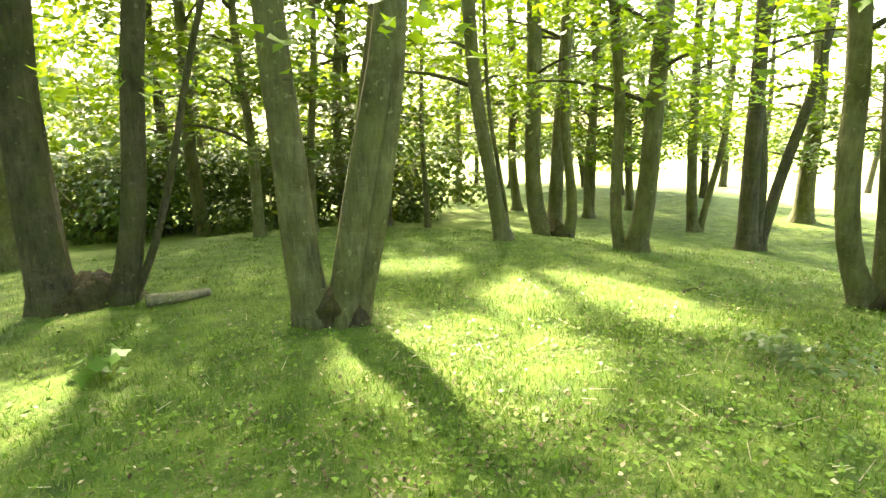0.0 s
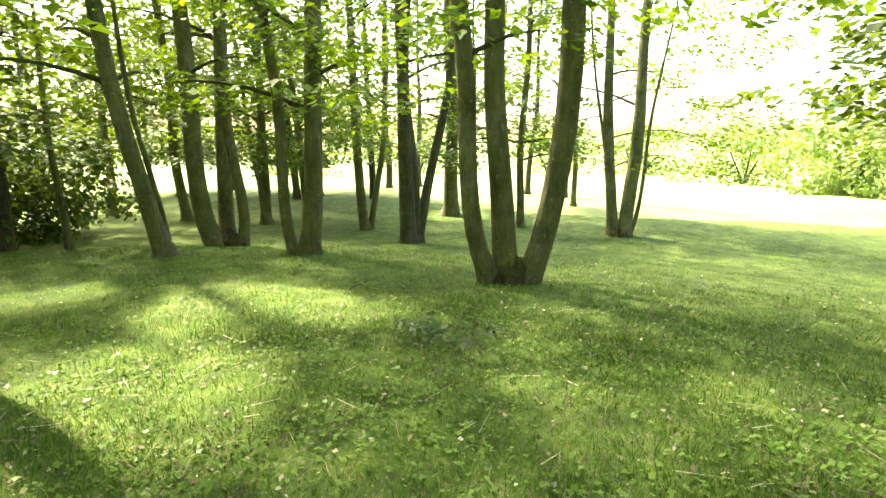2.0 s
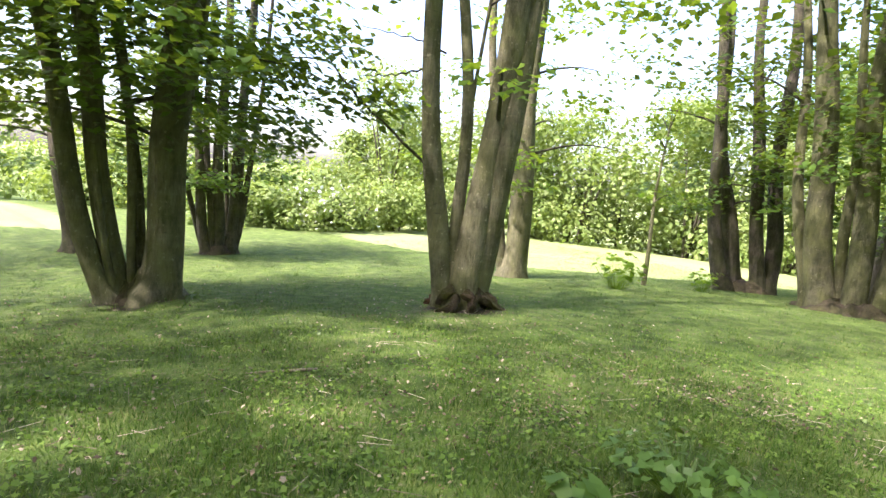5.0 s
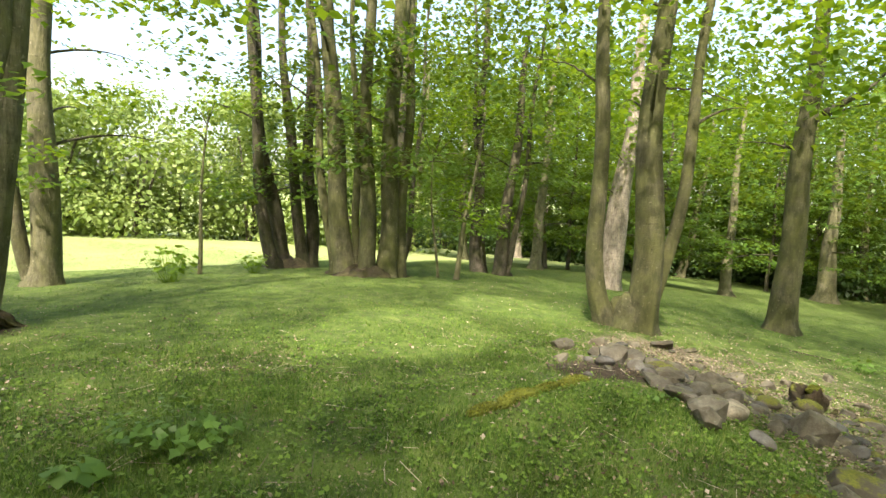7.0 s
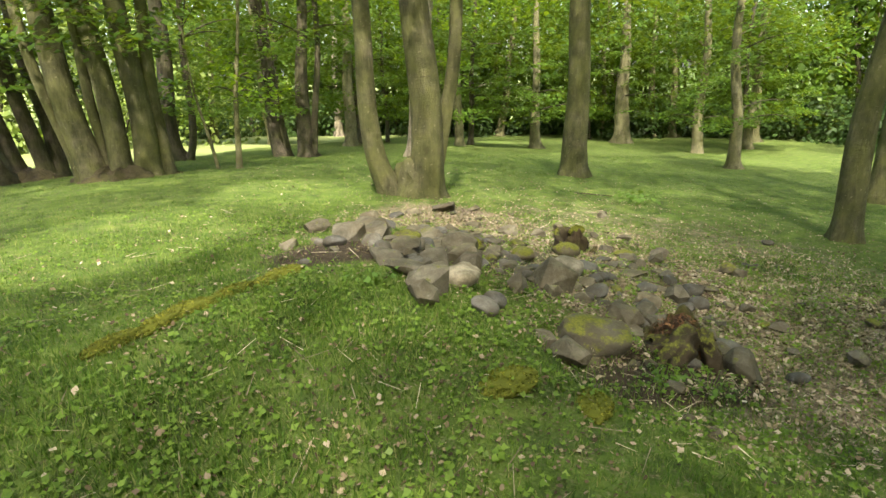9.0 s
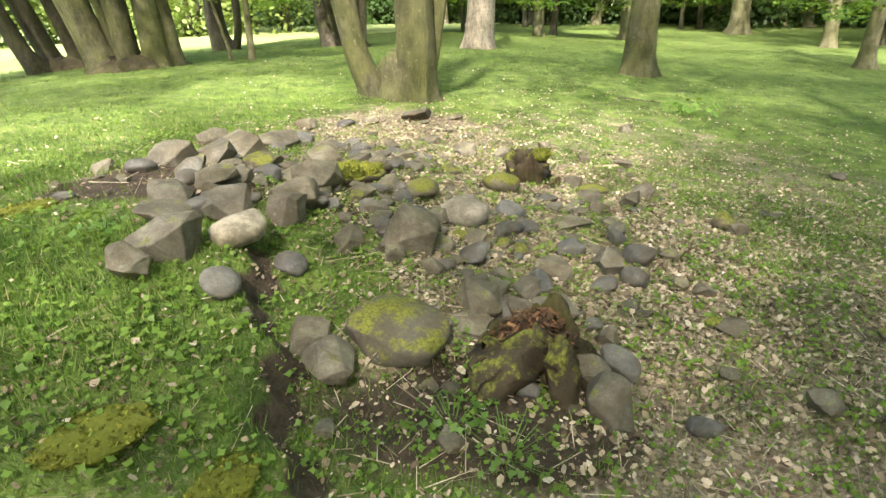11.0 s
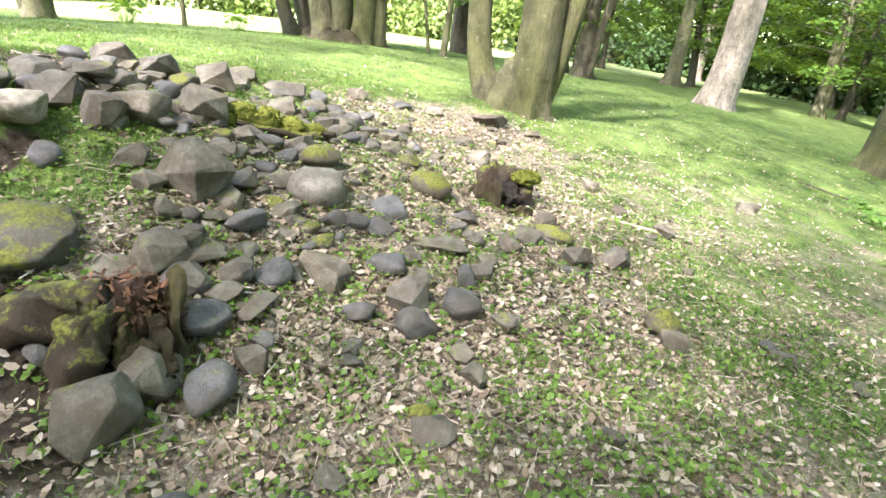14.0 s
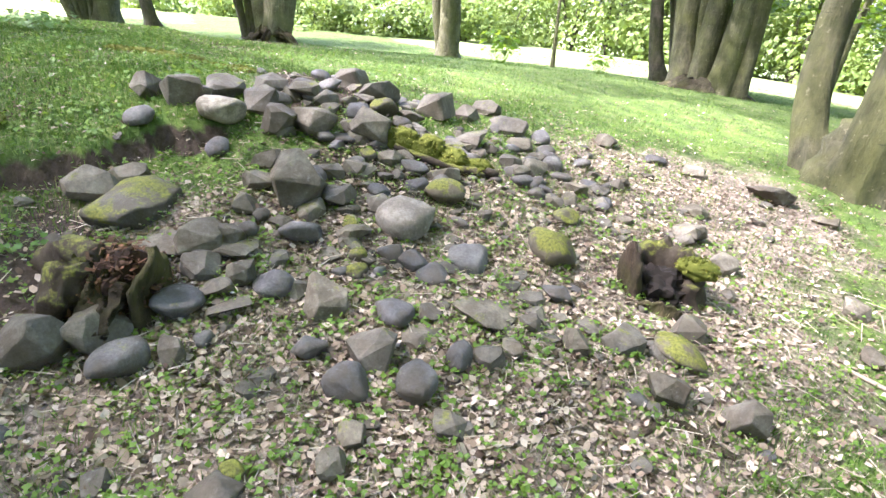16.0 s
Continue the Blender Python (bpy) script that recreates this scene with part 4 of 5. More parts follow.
stone(1.17, -6.31, 0.15, 0.15, 'a')
stone(0.96, -6.72, 0.2, 0.15, 'a')
stone(0.89, -6.55, 0.19, 0.13, 'a')
stone(0.67, -7.06, 0.34, 0.26, 'l')
stone(0.94, -7.42, 0.27, 0.22, 'm')
stone(0.44, -6.87, 0.14, 0.15, 'c')
stone(0.36, -6.97, 0.18, 0.14, 'c')
stone(0.24, -7.03, 0.16, 0.1, 'c')
stone(0.46, -6.7, 0.1, 0.09, 'm')
stone(0.54, -6.56, 0.13, 0.06, 's')
stone(0.36, -6.66, 0.12, 0.09, 'm')
stone(0.32, -7.28, 0.23, 0.13, 'c')
stone(0.0, -6.73, 0.2, 0.16, 'c')
stone(-0.05, -6.88, 0.11, 0.17, 's')
stone(-0.12, -7.16, 0.3, 0.12, 's')
stone(-0.14, -6.79, 0.19, 0.08, 's')
stone(-0.21, -6.57, 0.21, 0.2, 'a')
stone(-0.34, -6.4, 0.2, 0.19, 'c')
stone(-0.44, -6.66, 0.21, 0.22, 'c')
stone(-0.37, -6.88, 0.13, 0.18, 'c')
stone(-0.42, -7.01, 0.12, 0.14, 'a')
stone(-0.4, -7.13, 0.11, 0.11, 'a')
stone(-0.08, -6.31, 0.18, 0.13, 'c')
stone(-0.67, -6.69, 0.14, 0.1, 'a')
stone(-0.69, -6.23, 0.12, 0.12, 'a')
stone(-0.59, -6.34, 0.1, 0.11, 'a')
stone(-0.05, -7.45, 0.17, 0.09, 's')
stone(-0.06, -7.62, 0.18, 0.12, 'c')
stone(-0.43, -7.47, 0.14, 0.2, 'a')
stone(-0.45, -7.73, 0.22, 0.14, 'a')
stone(-0.3, -7.66, 0.17, 0.08, 's')
stone(-0.35, -7.37, 0.11, 0.08, 's')
stone(-0.25, -7.33, 0.11, 0.09, 'a')
stone(-0.46, -8.19, 0.18, 0.13, 'a')
stone(-0.58, -7.99, 0.28, 0.12, 'm')
stone(-0.78, -7.7, 0.17, 0.21, 'a')
stone(-1.01, -7.94, 0.19, 0.2, 'a')
stone(0.44, -9.16, 0.26, 0.17, 'a')
stone(0.04, -9.02, 0.18, 0.17, 'a')
stone(0.28, -7.82, 0.3, 0.22, 'm')
stone(0.67, -8.2, 0.21, 0.11, 'm')
stone(1.17, -5.68, 0.52, 0.46, 'M')
stone(1.44, -5.46, 0.28, 0.22, 'a')
stone(1.6, -5.64, 0.23, 0.12, 'a')
stone(2.23, -5.99, 0.31, 0.24, 'a')
stone(2.35, -5.78, 0.2, 0.22, 'a')
stone(1.97, -6.22, 0.31, 0.23, 'l')
stone(2.34, -6.26, 0.31, 0.16, 'a')
stone(2.09, -6.5, 0.24, 0.24, 'a')
stone(1.8, -6.56, 0.23, 0.27, 'a')
stone(1.78, -6.79, 0.29, 0.24, 'a')
stone(2.24, -6.84, 0.26, 0.17, 'a')
stone(2.44, -6.6, 0.26, 0.13, 'a')
stone(2.67, -7.32, 0.29, 0.22, 'a')
stone(2.46, -7.48, 0.38, 0.24, 'a')
stone(2.38, -8.0, 0.37, 0.3, 'a')
stone(2.52, -8.39, 0.24, 0.18, 'a')
stone(1.68, -7.17, 0.34, 0.28, 'a')
stone(2.13, -7.43, 0.27, 0.18, 'm')
stone(1.73, -7.8, 0.31, 0.22, 'M')
stone(1.76, -8.05, 0.27, 0.18, 'a')
stone(1.76, -7.62, 0.3, 0.24, 'M')
stone(1.39, -7.88, 0.31, 0.21, 'M')
stone(1.43, -7.06, 0.13, 0.11, 'm')
stone(1.32, -6.94, 0.2, 0.17, 's')
stone(1.4, -7.22, 0.19, 0.12, 'a')
stone(1.32, -7.36, 0.19, 0.11, 'c')
stone(1.2, -7.54, 0.23, 0.14, 'a')
stone(1.1, -7.29, 0.18, 0.11, 'c')
stone(1.02, -7.0, 0.17, 0.1, 'c')
stone(0.86, -6.95, 0.17, 0.14, 'a')
stone(0.75, -6.74, 0.13, 0.08, 'm')
stone(2.25, -8.7, 0.34, 0.21, 'a')
stone(2.88, -8.81, 0.29, 0.2, 'a')
stone(2.04, -8.91, 0.2, 0.18, 'c')
stone(1.82, -8.53, 0.22, 0.14, 'a')
stone(1.2, -8.19, 0.2, 0.12, 'c')
stone(1.38, -8.41, 0.24, 0.15, 'a')
stone(1.04, -8.27, 0.16, 0.12, 'c')
stone(1.47, -8.23, 0.2, 0.13, 'a')
stone(1.29, -8.6, 0.2, 0.11, 'c')
stone(0.93, -8.39, 0.16, 0.1, 'a')
stone(1.69, -8.73, 0.17, 0.12, 'c')
stone(1.59, -9.03, 0.18, 0.11, 'c')
stone(1.22, -8.8, 0.17, 0.1, 'c')
stone(2.16, -9.8, 0.25, 0.17, 'a')
stone(1.2, -9.11, 0.18, 0.1, 'a')
stone(1.74, -10.07, 0.22, 0.14, 'c')
stone(1.46, -10.28, 0.21, 0.13, 'a')
stone(0.9, -10.65, 0.38, 0.18, 'a')
stone(0.39, -10.7, 0.21, 0.1, 'a')
stone(-0.53, -9.58, 0.16, 0.14, 'a')
stone(0.11, -5.91, 0.1, 0.1, 'c')
stone(-0.88, -9.2, 0.15, 0.09, 'a')
stone(-0.17, -5.2, 0.14, 0.12, 'c')
stone(0.81, -5.8, 0.24, 0.11, 's')
stone(0.59, -5.34, 0.1, 0.16, 'c')
stone(-1.38, -7.24, 0.18, 0.18, 'm')
stone(-1.43, -7.16, 0.16, 0.13, 'a')
stone(-1.99, -7.54, 0.14, 0.11, 'a')
stone(-0.67, -5.87, 0.16, 0.09, 'a')
stone(-0.76, -5.25, 0.14, 0.17, 'a')
stone(-1.19, -5.2, 0.31, 0.14, 's')
stone(-1.0, -5.05, 0.18, 0.16, 'a')
stone(-1.98, -10.8, 0.19, 0.14, 'a')
stone(-1.27, -9.08, 0.2, 0.11, 'a')
stone(0.43, -9.06, 0.2, 0.12, 'a')
stone(-3.95, -9.25, 0.18, 0.14, 'c')
stone(-1.41, -5.66, 0.13, 0.1, 'm')
stone(-1.94, -7.58, 0.12, 0.09, 'c')
stone(-0.59, -5.94, 0.1, 0.07, 'm')
stone(-1.99, -5.96, 0.14, 0.14, 'a')
stone(-2.05, -10.95, 0.14, 0.12, 'a')
stone(7.44, -2.64, 0.11, 0.05, 'a')


# ---- rotten stumps ----
def shell_piece(root, a0, a1, rad, rise, thick, splay, mat, label, seed, foot=-0.06):
    """A standing piece of a hollow stump's wall between two angles, torn along its top. rise: heights along it."""
    na, nh = max(8, int((a1 - a0) / 5)), 9
    V = []
    for layer in (1, 0):
        for i in range(na + 1):
            u = i / na
            a = radians(a0 + (a1 - a0) * u)
            top = float(np.interp(u, np.linspace(0, 1, len(rise)), rise))
            top += 0.25 * top * noise.noise(Vector((a * 5.0, seed, layer * 0.35))) + 0.02 * noise.noise(Vector((a * 19.0, seed, 2.0)))
            for j in range(nh + 1):
                t = j / nh
                z = foot + (top - foot) * t
                r = rad + splay * (t - 0.25) - (0 if layer else thick * (1 - 0.55 * t))
                p = Vector((r * math.cos(a), r * math.sin(a), z))
                r += 0.055 * noise.noise(p * 7.0 + Vector((seed, 0, 0))) + 0.012 * noise.noise(Vector((a * rad * 60, z * 5, seed))) + 0.3 * max(0.0, 0.05 - z)
                V.append((r * math.cos(a), r * math.sin(a), z + 0.012 * noise.noise(p * 16.0)))
    w, o = nh + 1, (na + 1) * (nh + 1)
    F = []
    for i in range(na):
        for j in range(nh):
            k = i * w + j
            F += [(k, k + w, k + w + 1, k + 1), (o + k + 1, o + k + w + 1, o + k + w, o + k)]
        F.append((i * w + nh, (i + 1) * w + nh, o + (i + 1) * w + nh, o + i * w + nh))
    for j in range(nh):
        e = na * w
        F += [(j + 1, o + j + 1, o + j, j), (e + j, o + e + j, o + e + j + 1, e + j + 1)]
    return part("stump_wall", mesh_of("stump_wall", V, F, mat, True), root, label)


def rotten_core(root, rx, ry, tall, mat, label, cy=0.0):
    bm = bmesh.new()
    bmesh.ops.create_icosphere(bm, subdivisions=4, radius=1.0)
    for v in bm.verts:
        q = v.co.copy()
        k = 1 + 0.35 * noise.noise(q * 2.6) + 0.22 * noise.noise(q * 8.0) + 0.08 * noise.noise(q * 22.0)
        v.co = Vector((q.x * rx * k, q.y * ry * k + cy, max(q.z, -0.3) * tall * k))
    me = bpy.data.meshes.new("core")
    bm.to_mesh(me)
    bm.free()
    me.materials.append(mat)
    return part("core", me, root, label)


def hollow_stump(x, y):
    """A dark hollow stump, its wall gone on one side, moss along the rim."""
    root = new("tree_stump")
    root.location = (x, y, ground_z(x, y))
    tagged(root, "dark hollow stump with a mossy rim in leaf litter", "stump")
    shell_piece(root, 20, 105, 0.21, (0.10, 0.24, 0.31, 0.20), 0.075, 0.02, STUMP_BARK, "tall dark rotten piece", 4)
    shell_piece(root, 205, 385, 0.25, (0.10, 0.20, 0.24, 0.25, 0.22, 0.12), 0.15, -0.02, MOSS_WOOD, "mossy rim of the stump", 9)
    shell_piece(root, 115, 165, 0.25, (0.03, 0.07, 0.03), 0.07, 0.05, STUMP_BARK, "low broken edge", 14)
    # a solid core, its dark colour painting the cavity's shade
    rotten_core(root, 0.17, 0.17, 0.15, HOLLOW_SHADE, "core coloured dark for shade inside the hollow")


def wood_arm(root, name, points, radii, mat, label, seed):
    """A gnarled root or prong of old wood, ridged along its grain and torn at its end."""
    P = np.array(points, float)
    t, s = np.linspace(0, 1, len(P)), np.linspace(0, 1, 16)
    path = np.stack([np.interp(s, t, P[:, k]) for k in range(3)], -1)
    path[1:-1] = (path[:-2] + 2 * path[1:-1] + path[2:]) / 4
    V, F = tube(path, np.interp(s, t, radii), 22, wob=0.12, seed=seed)
    r0 = np.random.default_rng(seed)
    V = V + np.tile(r0.normal(0, 0.008, (22, 3)), (16, 1)) + r0.normal(0, 0.003, V.shape)
    V = np.array([v + 0.05 * min(1.0, radii[0] / 0.07) * np.array(noise.noise_vector(Vector(v) * 11 + Vector((seed, 0, 0)))) for v in V])
    F.append(tuple(range(21, -1, -1)))
    return part(name, mesh_of(name, V, F, mat, True), root, label)


def broken_stump(x, y):
    """A stump fallen apart: a crumbling heart, a mossy root arm, a split prong and splinters."""
    root = new("tree_stump")
    root.location = (x, y, ground_z(x, y))
    tagged(root, "rotten broken stump with red-brown crumbling heart beside stones", "stump")
    wood_arm(root, "stump_arm", [(-0.02, 0.07, 0.15), (0.12, 0.15, 0.16), (0.27, 0.23, 0.10), (0.40, 0.30, 0.0)], [0.085, 0.09, 0.08, 0.04], MOSS_WOOD, "mossy rotten arm of the stump", 3)
    wood_arm(root, "stump_arm", [(0.05, 0.0, 0.10), (0.2, 0.03, 0.10), (0.33, 0.06, 0.03)], [0.07, 0.075, 0.05], MOSS_WOOD, "mossy rotten arm of the stump", 13)
    wood_arm(root, "prong", [(-0.05, 0.07, 0.17), (-0.065, 0.15, 0.14), (-0.08, 0.2, 0.06), (-0.08, 0.22, -0.05)], [0.055, 0.07, 0.075, 0.07], MOSS_WOOD, "split mossy prong", 5)
    shell_piece(root, 142, 186, 0.23, (0.08, 0.12, 0.07), 0.12, -0.05, STUMP_BARK, "dark rotten chunk", 8)
    shell_piece(root, 198, 262, 0.21, (0.14, 0.25, 0.20), 0.06, 0.05, STUMP_BARK, "thin upright wedge of old bark", 11)
    shell_piece(root, 275, 352, 0.22, (0.10, 0.15, 0.08), 0.07, 0.05, STUMP_BARK, "low dark edge", 15)
    wood_arm(root, "root", [(-0.12, -0.03, 0.08), (-0.22, 0.0, 0.05), (-0.31, 0.03, 0.0)], [0.05, 0.04, 0.02], STUMP_BARK, "low dark root", 8)
    r0 = np.random.default_rng(17)
    for k in range(9):
        a = -0.16 + 0.02 * k + r0.normal(0, 0.006)
        b = 0.05 + r0.uniform(0, 0.13)
        wood_arm(root, "splinter", [(a, b, -0.02), (a + 0.01, b - 0.02, 0.08), (a + 0.02 + r0.normal(0, 0.01), b - 0.05, r0.uniform(0.13, 0.21))], [0.02, 0.016, 0.005], STUMP_BARK if k % 3 else ROT, "upright splinter of rotten wood", 40 + k)
    rotten_core(root, 0.17, 0.17, 0.21, ROT_DARK, "crumbling red-brown heart", -0.05)
    m = 1100
    v = r0.normal(size=(m, 3))
    v /= np.linalg.norm(v, axis=1, keepdims=True)
    v[:, 2] = np.abs(v[:, 2])
    c = v * (0.19, 0.19, 0.23) * r0.uniform(0.75, 1.2, (m, 1)) + (0, -0.05, 0)
    t = np.array([(-0.5, -0.2, 0), (0.5, -0.16, 0.06), (0.5, 0.2, 0), (-0.45, 0.16, -0.06)])
    nn = np.stack([r0.normal(0, 0.5, m), r0.normal(0, 0.5, m), np.ones(m)], -1)
    tagged(part("crumble", poly_soup("crumble", rotate_leaves(c, r0.uniform(0.01, 0.042, m), nn, t), 4, ROT), root, "flakes of rotten red-brown wood"), kind="stuff")


broken_stump(0.51, -5.57)
hollow_stump(-0.08, -8.32)


def torn_roots(x, y):
    """Old torn roots and rotten wood heaped at the foot of the leaning tree."""
    root = new("torn_root_stool")
    root.location = (x, y, ground_z(x, y))
    tagged(root, "torn reddish-brown root stool at the leaning tree's foot", "roots")
    r0 = np.random.default_rng(31)
    for k in range(11):
        a, d = r0.uniform(0, 6.28), r0.uniform(0.35, 0.7)
        h = r0.uniform(0.08, 0.24)
        u = np.array((math.cos(a), math.sin(a)))
        wood_arm(root, "root", [(*(u * 0.12), h + 0.05), (*(u * d * 0.55 + r0.normal(0, 0.05, 2)), h * 0.9), (*(u * d), -0.04)], [0.07, r0.uniform(0.045, 0.075), 0.02], ROT if k % 3 == 0 else STUMP_BARK, "torn reddish root" if k % 3 == 0 else "", 70 + k)


torn_roots(10.12, -7.89)


# ---- moss ----
def moss_cushion(x, y, rx, ry, tall, turn, label, lift=0.0):
    bm = bmesh.new()
    bmesh.ops.create_icosphere(bm, subdivisions=4, radius=1.0)
    for v in bm.verts:
        k = noise.noise(v.co * 2.3 + Vector((x, y, 0))) * 0.28 + noise.noise(v.co * 7.0) * 0.10 + noise.noise(v.co * 19.0) * 0.05
        v.co *= 1 + k
    me = bpy.data.meshes.new("moss_cushion")
    bm.to_mesh(me)
    bm.free()
    me.materials.append(MOSS)
    me.polygons.foreach_set("use_smooth", [True] * len(me.polygons))
    ob = new("moss_cushion", me)
    ob.scale, ob.rotation_euler, ob.location = (rx, ry, tall), (0, 0, radians(turn)), (x, y, ground_z(x, y) + tall * 0.12 + lift)
    tagged(ob, label, "moss")
    n = int(9000 * rx * ry) + 500
    v = rng.normal(size=(n, 3))
    v /= np.linalg.norm(v, axis=1, keepdims=True)
    v[:, 2] = np.abs(v[:, 2])
    t = np.array([(-0.5, 0, 0), (0.5, 0, 0), (0, 1.0, 0)])
    c = v * rng.uniform(0.9, 1.12, (n, 1))
    r = rotate_leaves(c * (rx, ry, tall), rng.uniform(0.008, 0.02, n), rng.normal(size=(n, 3)), t) / (rx, ry, tall)
    tagged(part("moss_nap", poly_soup("moss_nap", r, 3, MOSS), ob), kind="stuff")
    return ob


moss_cushion(2.13, -4.86, 0.17, 0.12, 0.04, 20, "yellow-green moss cushion in the turf")
moss_cushion(1.72, -4.72, 0.14, 0.10, 0.035, 70, "yellow-green moss cushion at the turf's edge")
for x, y, rx, ry, tall, turn, lift in ((1.56, -7.36, 0.13, 0.08, 0.09, 60, 0.06), (1.48, -7.52, 0.14, 0.075, 0.11, 80, 0.04), (1.41, -7.68, 0.13, 0.09, 0.08, 50, 0.03), (1.33, -7.84, 0.15, 0.07, 0.09, 72, 0.0)):
    moss_cushion(x, y, rx, ry, tall, turn, "lumpy yellow-green moss over stones of the heap", lift)
moss_cushion(-0.2, -8.47, 0.11, 0.08, 0.06, 30, "moss lump on the rim of the hollow stump", 0.2)
for k in range(6):
    moss_cushion(4.08 - 0.18 * k + 0.03 * math.sin(4 * k), -5.56 - 0.19 * k, 0.17, 0.055 + 0.012 * (k % 3), 0.045, 46 + 14 * math.sin(2 * k), "narrow ridge of old yellow moss in the turf")


# ---- fallen wood ----
def fallen(x, y, length, rad, turn, mat, label, name="fallen_branch", bendy=0.12, lift=0.0):
    u = np.array((math.cos(radians(turn)), math.sin(radians(turn))))
    q = np.array((-u[1], u[0]))
    P = []
    for t in np.linspace(-0.5, 0.5, 10):
        s = bendy * length * math.sin(t * 7 + x) * 0.3
        px, py = x + u[0] * t * length + q[0] * s, y + u[1] * t * length + q[1] * s
        P.append((px, py, ground_z(px, py) + rad * 0.8 + lift * abs(t)))
    V, F = tube(P, np.linspace(rad, rad * 0.55, 10), 9, 0, wob=0.1, seed=int(abs(x * 50)))
    F.append(tuple(range(8, -1, -1)))
    return tagged(new(name, mesh_of(name, V, F, mat, True)), label, "log" if name == "fallen_log" else "branch")


fallen(5.0, 3.85, 0.55, 0.06, 5, BARK_PALE, "pale broken log lying in the grass", "fallen_log")
fallen(3.3, 3.2, 0.9, 0.16, 40, STUMP_BARK, "mossy old log in the grass", "fallen_log")
fallen(-0.20, -7.52, 0.55, 0.012, -50, TWIG, "thin curved dead branch in the litter")
fallen(-0.95, -7.55, 0.5, 0.018, 60, STUMP_BARK, "crooked mossy dead branch in the litter", bendy=0.5)
fallen(1.34, -7.62, 0.75, 0.04, 66, MOSS_WOOD, "moss-covered branch lying over the stones", lift=0.05)
fallen(-1.0, -9.0, 0.5, 0.016, 20, TWIG, "dead branch in the grass")
fallen(-3.2, -13.2, 0.9, 0.014, 170, BARK_DARK, "long dead branch on the slope")
fallen(9.6, 1.9, 0.7, 0.012, 20, BARK_DARK, "dead branch on the turf")
fallen(8.6, -4.2, 0.5, 0.012, 60, TWIG, "dead twig on the turf")
fallen(6.6, -3.4, 0.4, 0.02, 200, BARK_DARK, "short dark stick on the turf")


# ---- herbs ----
def herb(x, y, n, rad, tall, size, label, mat=None):
    """A low plant: leaves on thin stalks round one foot."""
    root = new("herb")
    root.location = (x, y, ground_z(x, y))
    tagged(root, label, "plant", "herbs in the turf")
    a, d = rng.uniform(0, 6.28, n), rad * np.sqrt(rng.uniform(0.03, 1, n))
    c = np.stack([d * np.cos(a), d * np.sin(a), tall * (0.35 + 0.65 * rng.uniform(0, 1, n))], -1)
    nn = np.stack([0.5 * np.cos(a) + rng.normal(0, 0.25, n), 0.5 * np.sin(a) + rng.normal(0, 0.25, n), np.ones(n)], -1)
    part("foliage", poly_soup("foliage", rotate_leaves(c, rng.uniform(0.7, 1.3, n) * size, nn, LOBED), 6, mat or LEAF_PLANT), root)
    w = 0.004
    S = np.stack([c * (0.25, 0.25, 0) + (w, 0, -0.02), c * (0.25, 0.25, 0) - (w, 0, 0.02), c - (w * 0.5, 0, 0), c + (w * 0.5, 0, 0)], 1).reshape(-1, 3)
    tagged(part("stalk", poly_soup("stalk", S, 4, mat or LEAF_PLANT), root), kind="stuff")
    return root


herb(5.95, -4.75, 130, 0.38, 0.2, 0.066, "clump of broad toothed leaves in the turf")
herb(6.25, -4.30, 16, 0.16, 0.14, 0.10, "small clump of broad leaves in the turf")
herb(8.45, 0.15, 110, 0.42, 0.14, 0.055, "low dark-green nettle clump in the turf", LEAF_DARK)
herb(4.45, 2.15, 14, 0.18, 0.18, 0.13, "pale leafy seedling catching the sun")
herb(0.75, -5.0, 40, 0.22, 0.09, 0.03, "small-leaved weed on bare soil")
herb(0.95, -5.15, 40, 0.16, 0.09, 0.035, "small-leaved weed on bare soil")
herb(2.6, -6.1, 22, 0.2, 0.1, 0.05, "small weed beside the stones")
herb(10.6, -13.6, 90, 0.55, 0.75, 0.16, "knee-high leafy seedling bush", LEAF)
herb(9.6, -16.0, 50, 0.4, 0.5, 0.14, "knee-high leafy seedling bush", LEAF)
herb(-3.6, -12.2, 60, 0.5, 0.28, 0.10, "clump of rough grass and herbs on the slope")


# ---- ground cover ----
def scatter(n, near, spread):
    """Places round the line walked, denser close to it."""
    spots = np.array([(5.5, -0.5), (6.5, -3.0), (4.5, -4.2), (3.0, -4.6), (1.8, -5.6), (0.2, -6.6), (-0.8, -6.2), (7.5, 0.6), (-1.5, -7.0), (8.5, -2.5), (6.5, -6.0), (1.5, -8.5)])
    p = spots[rng.integers(len(spots), size=n)]
    return p + rng.normal(0, 1, (n, 2)) * rng.uniform(near, spread, (n, 1))


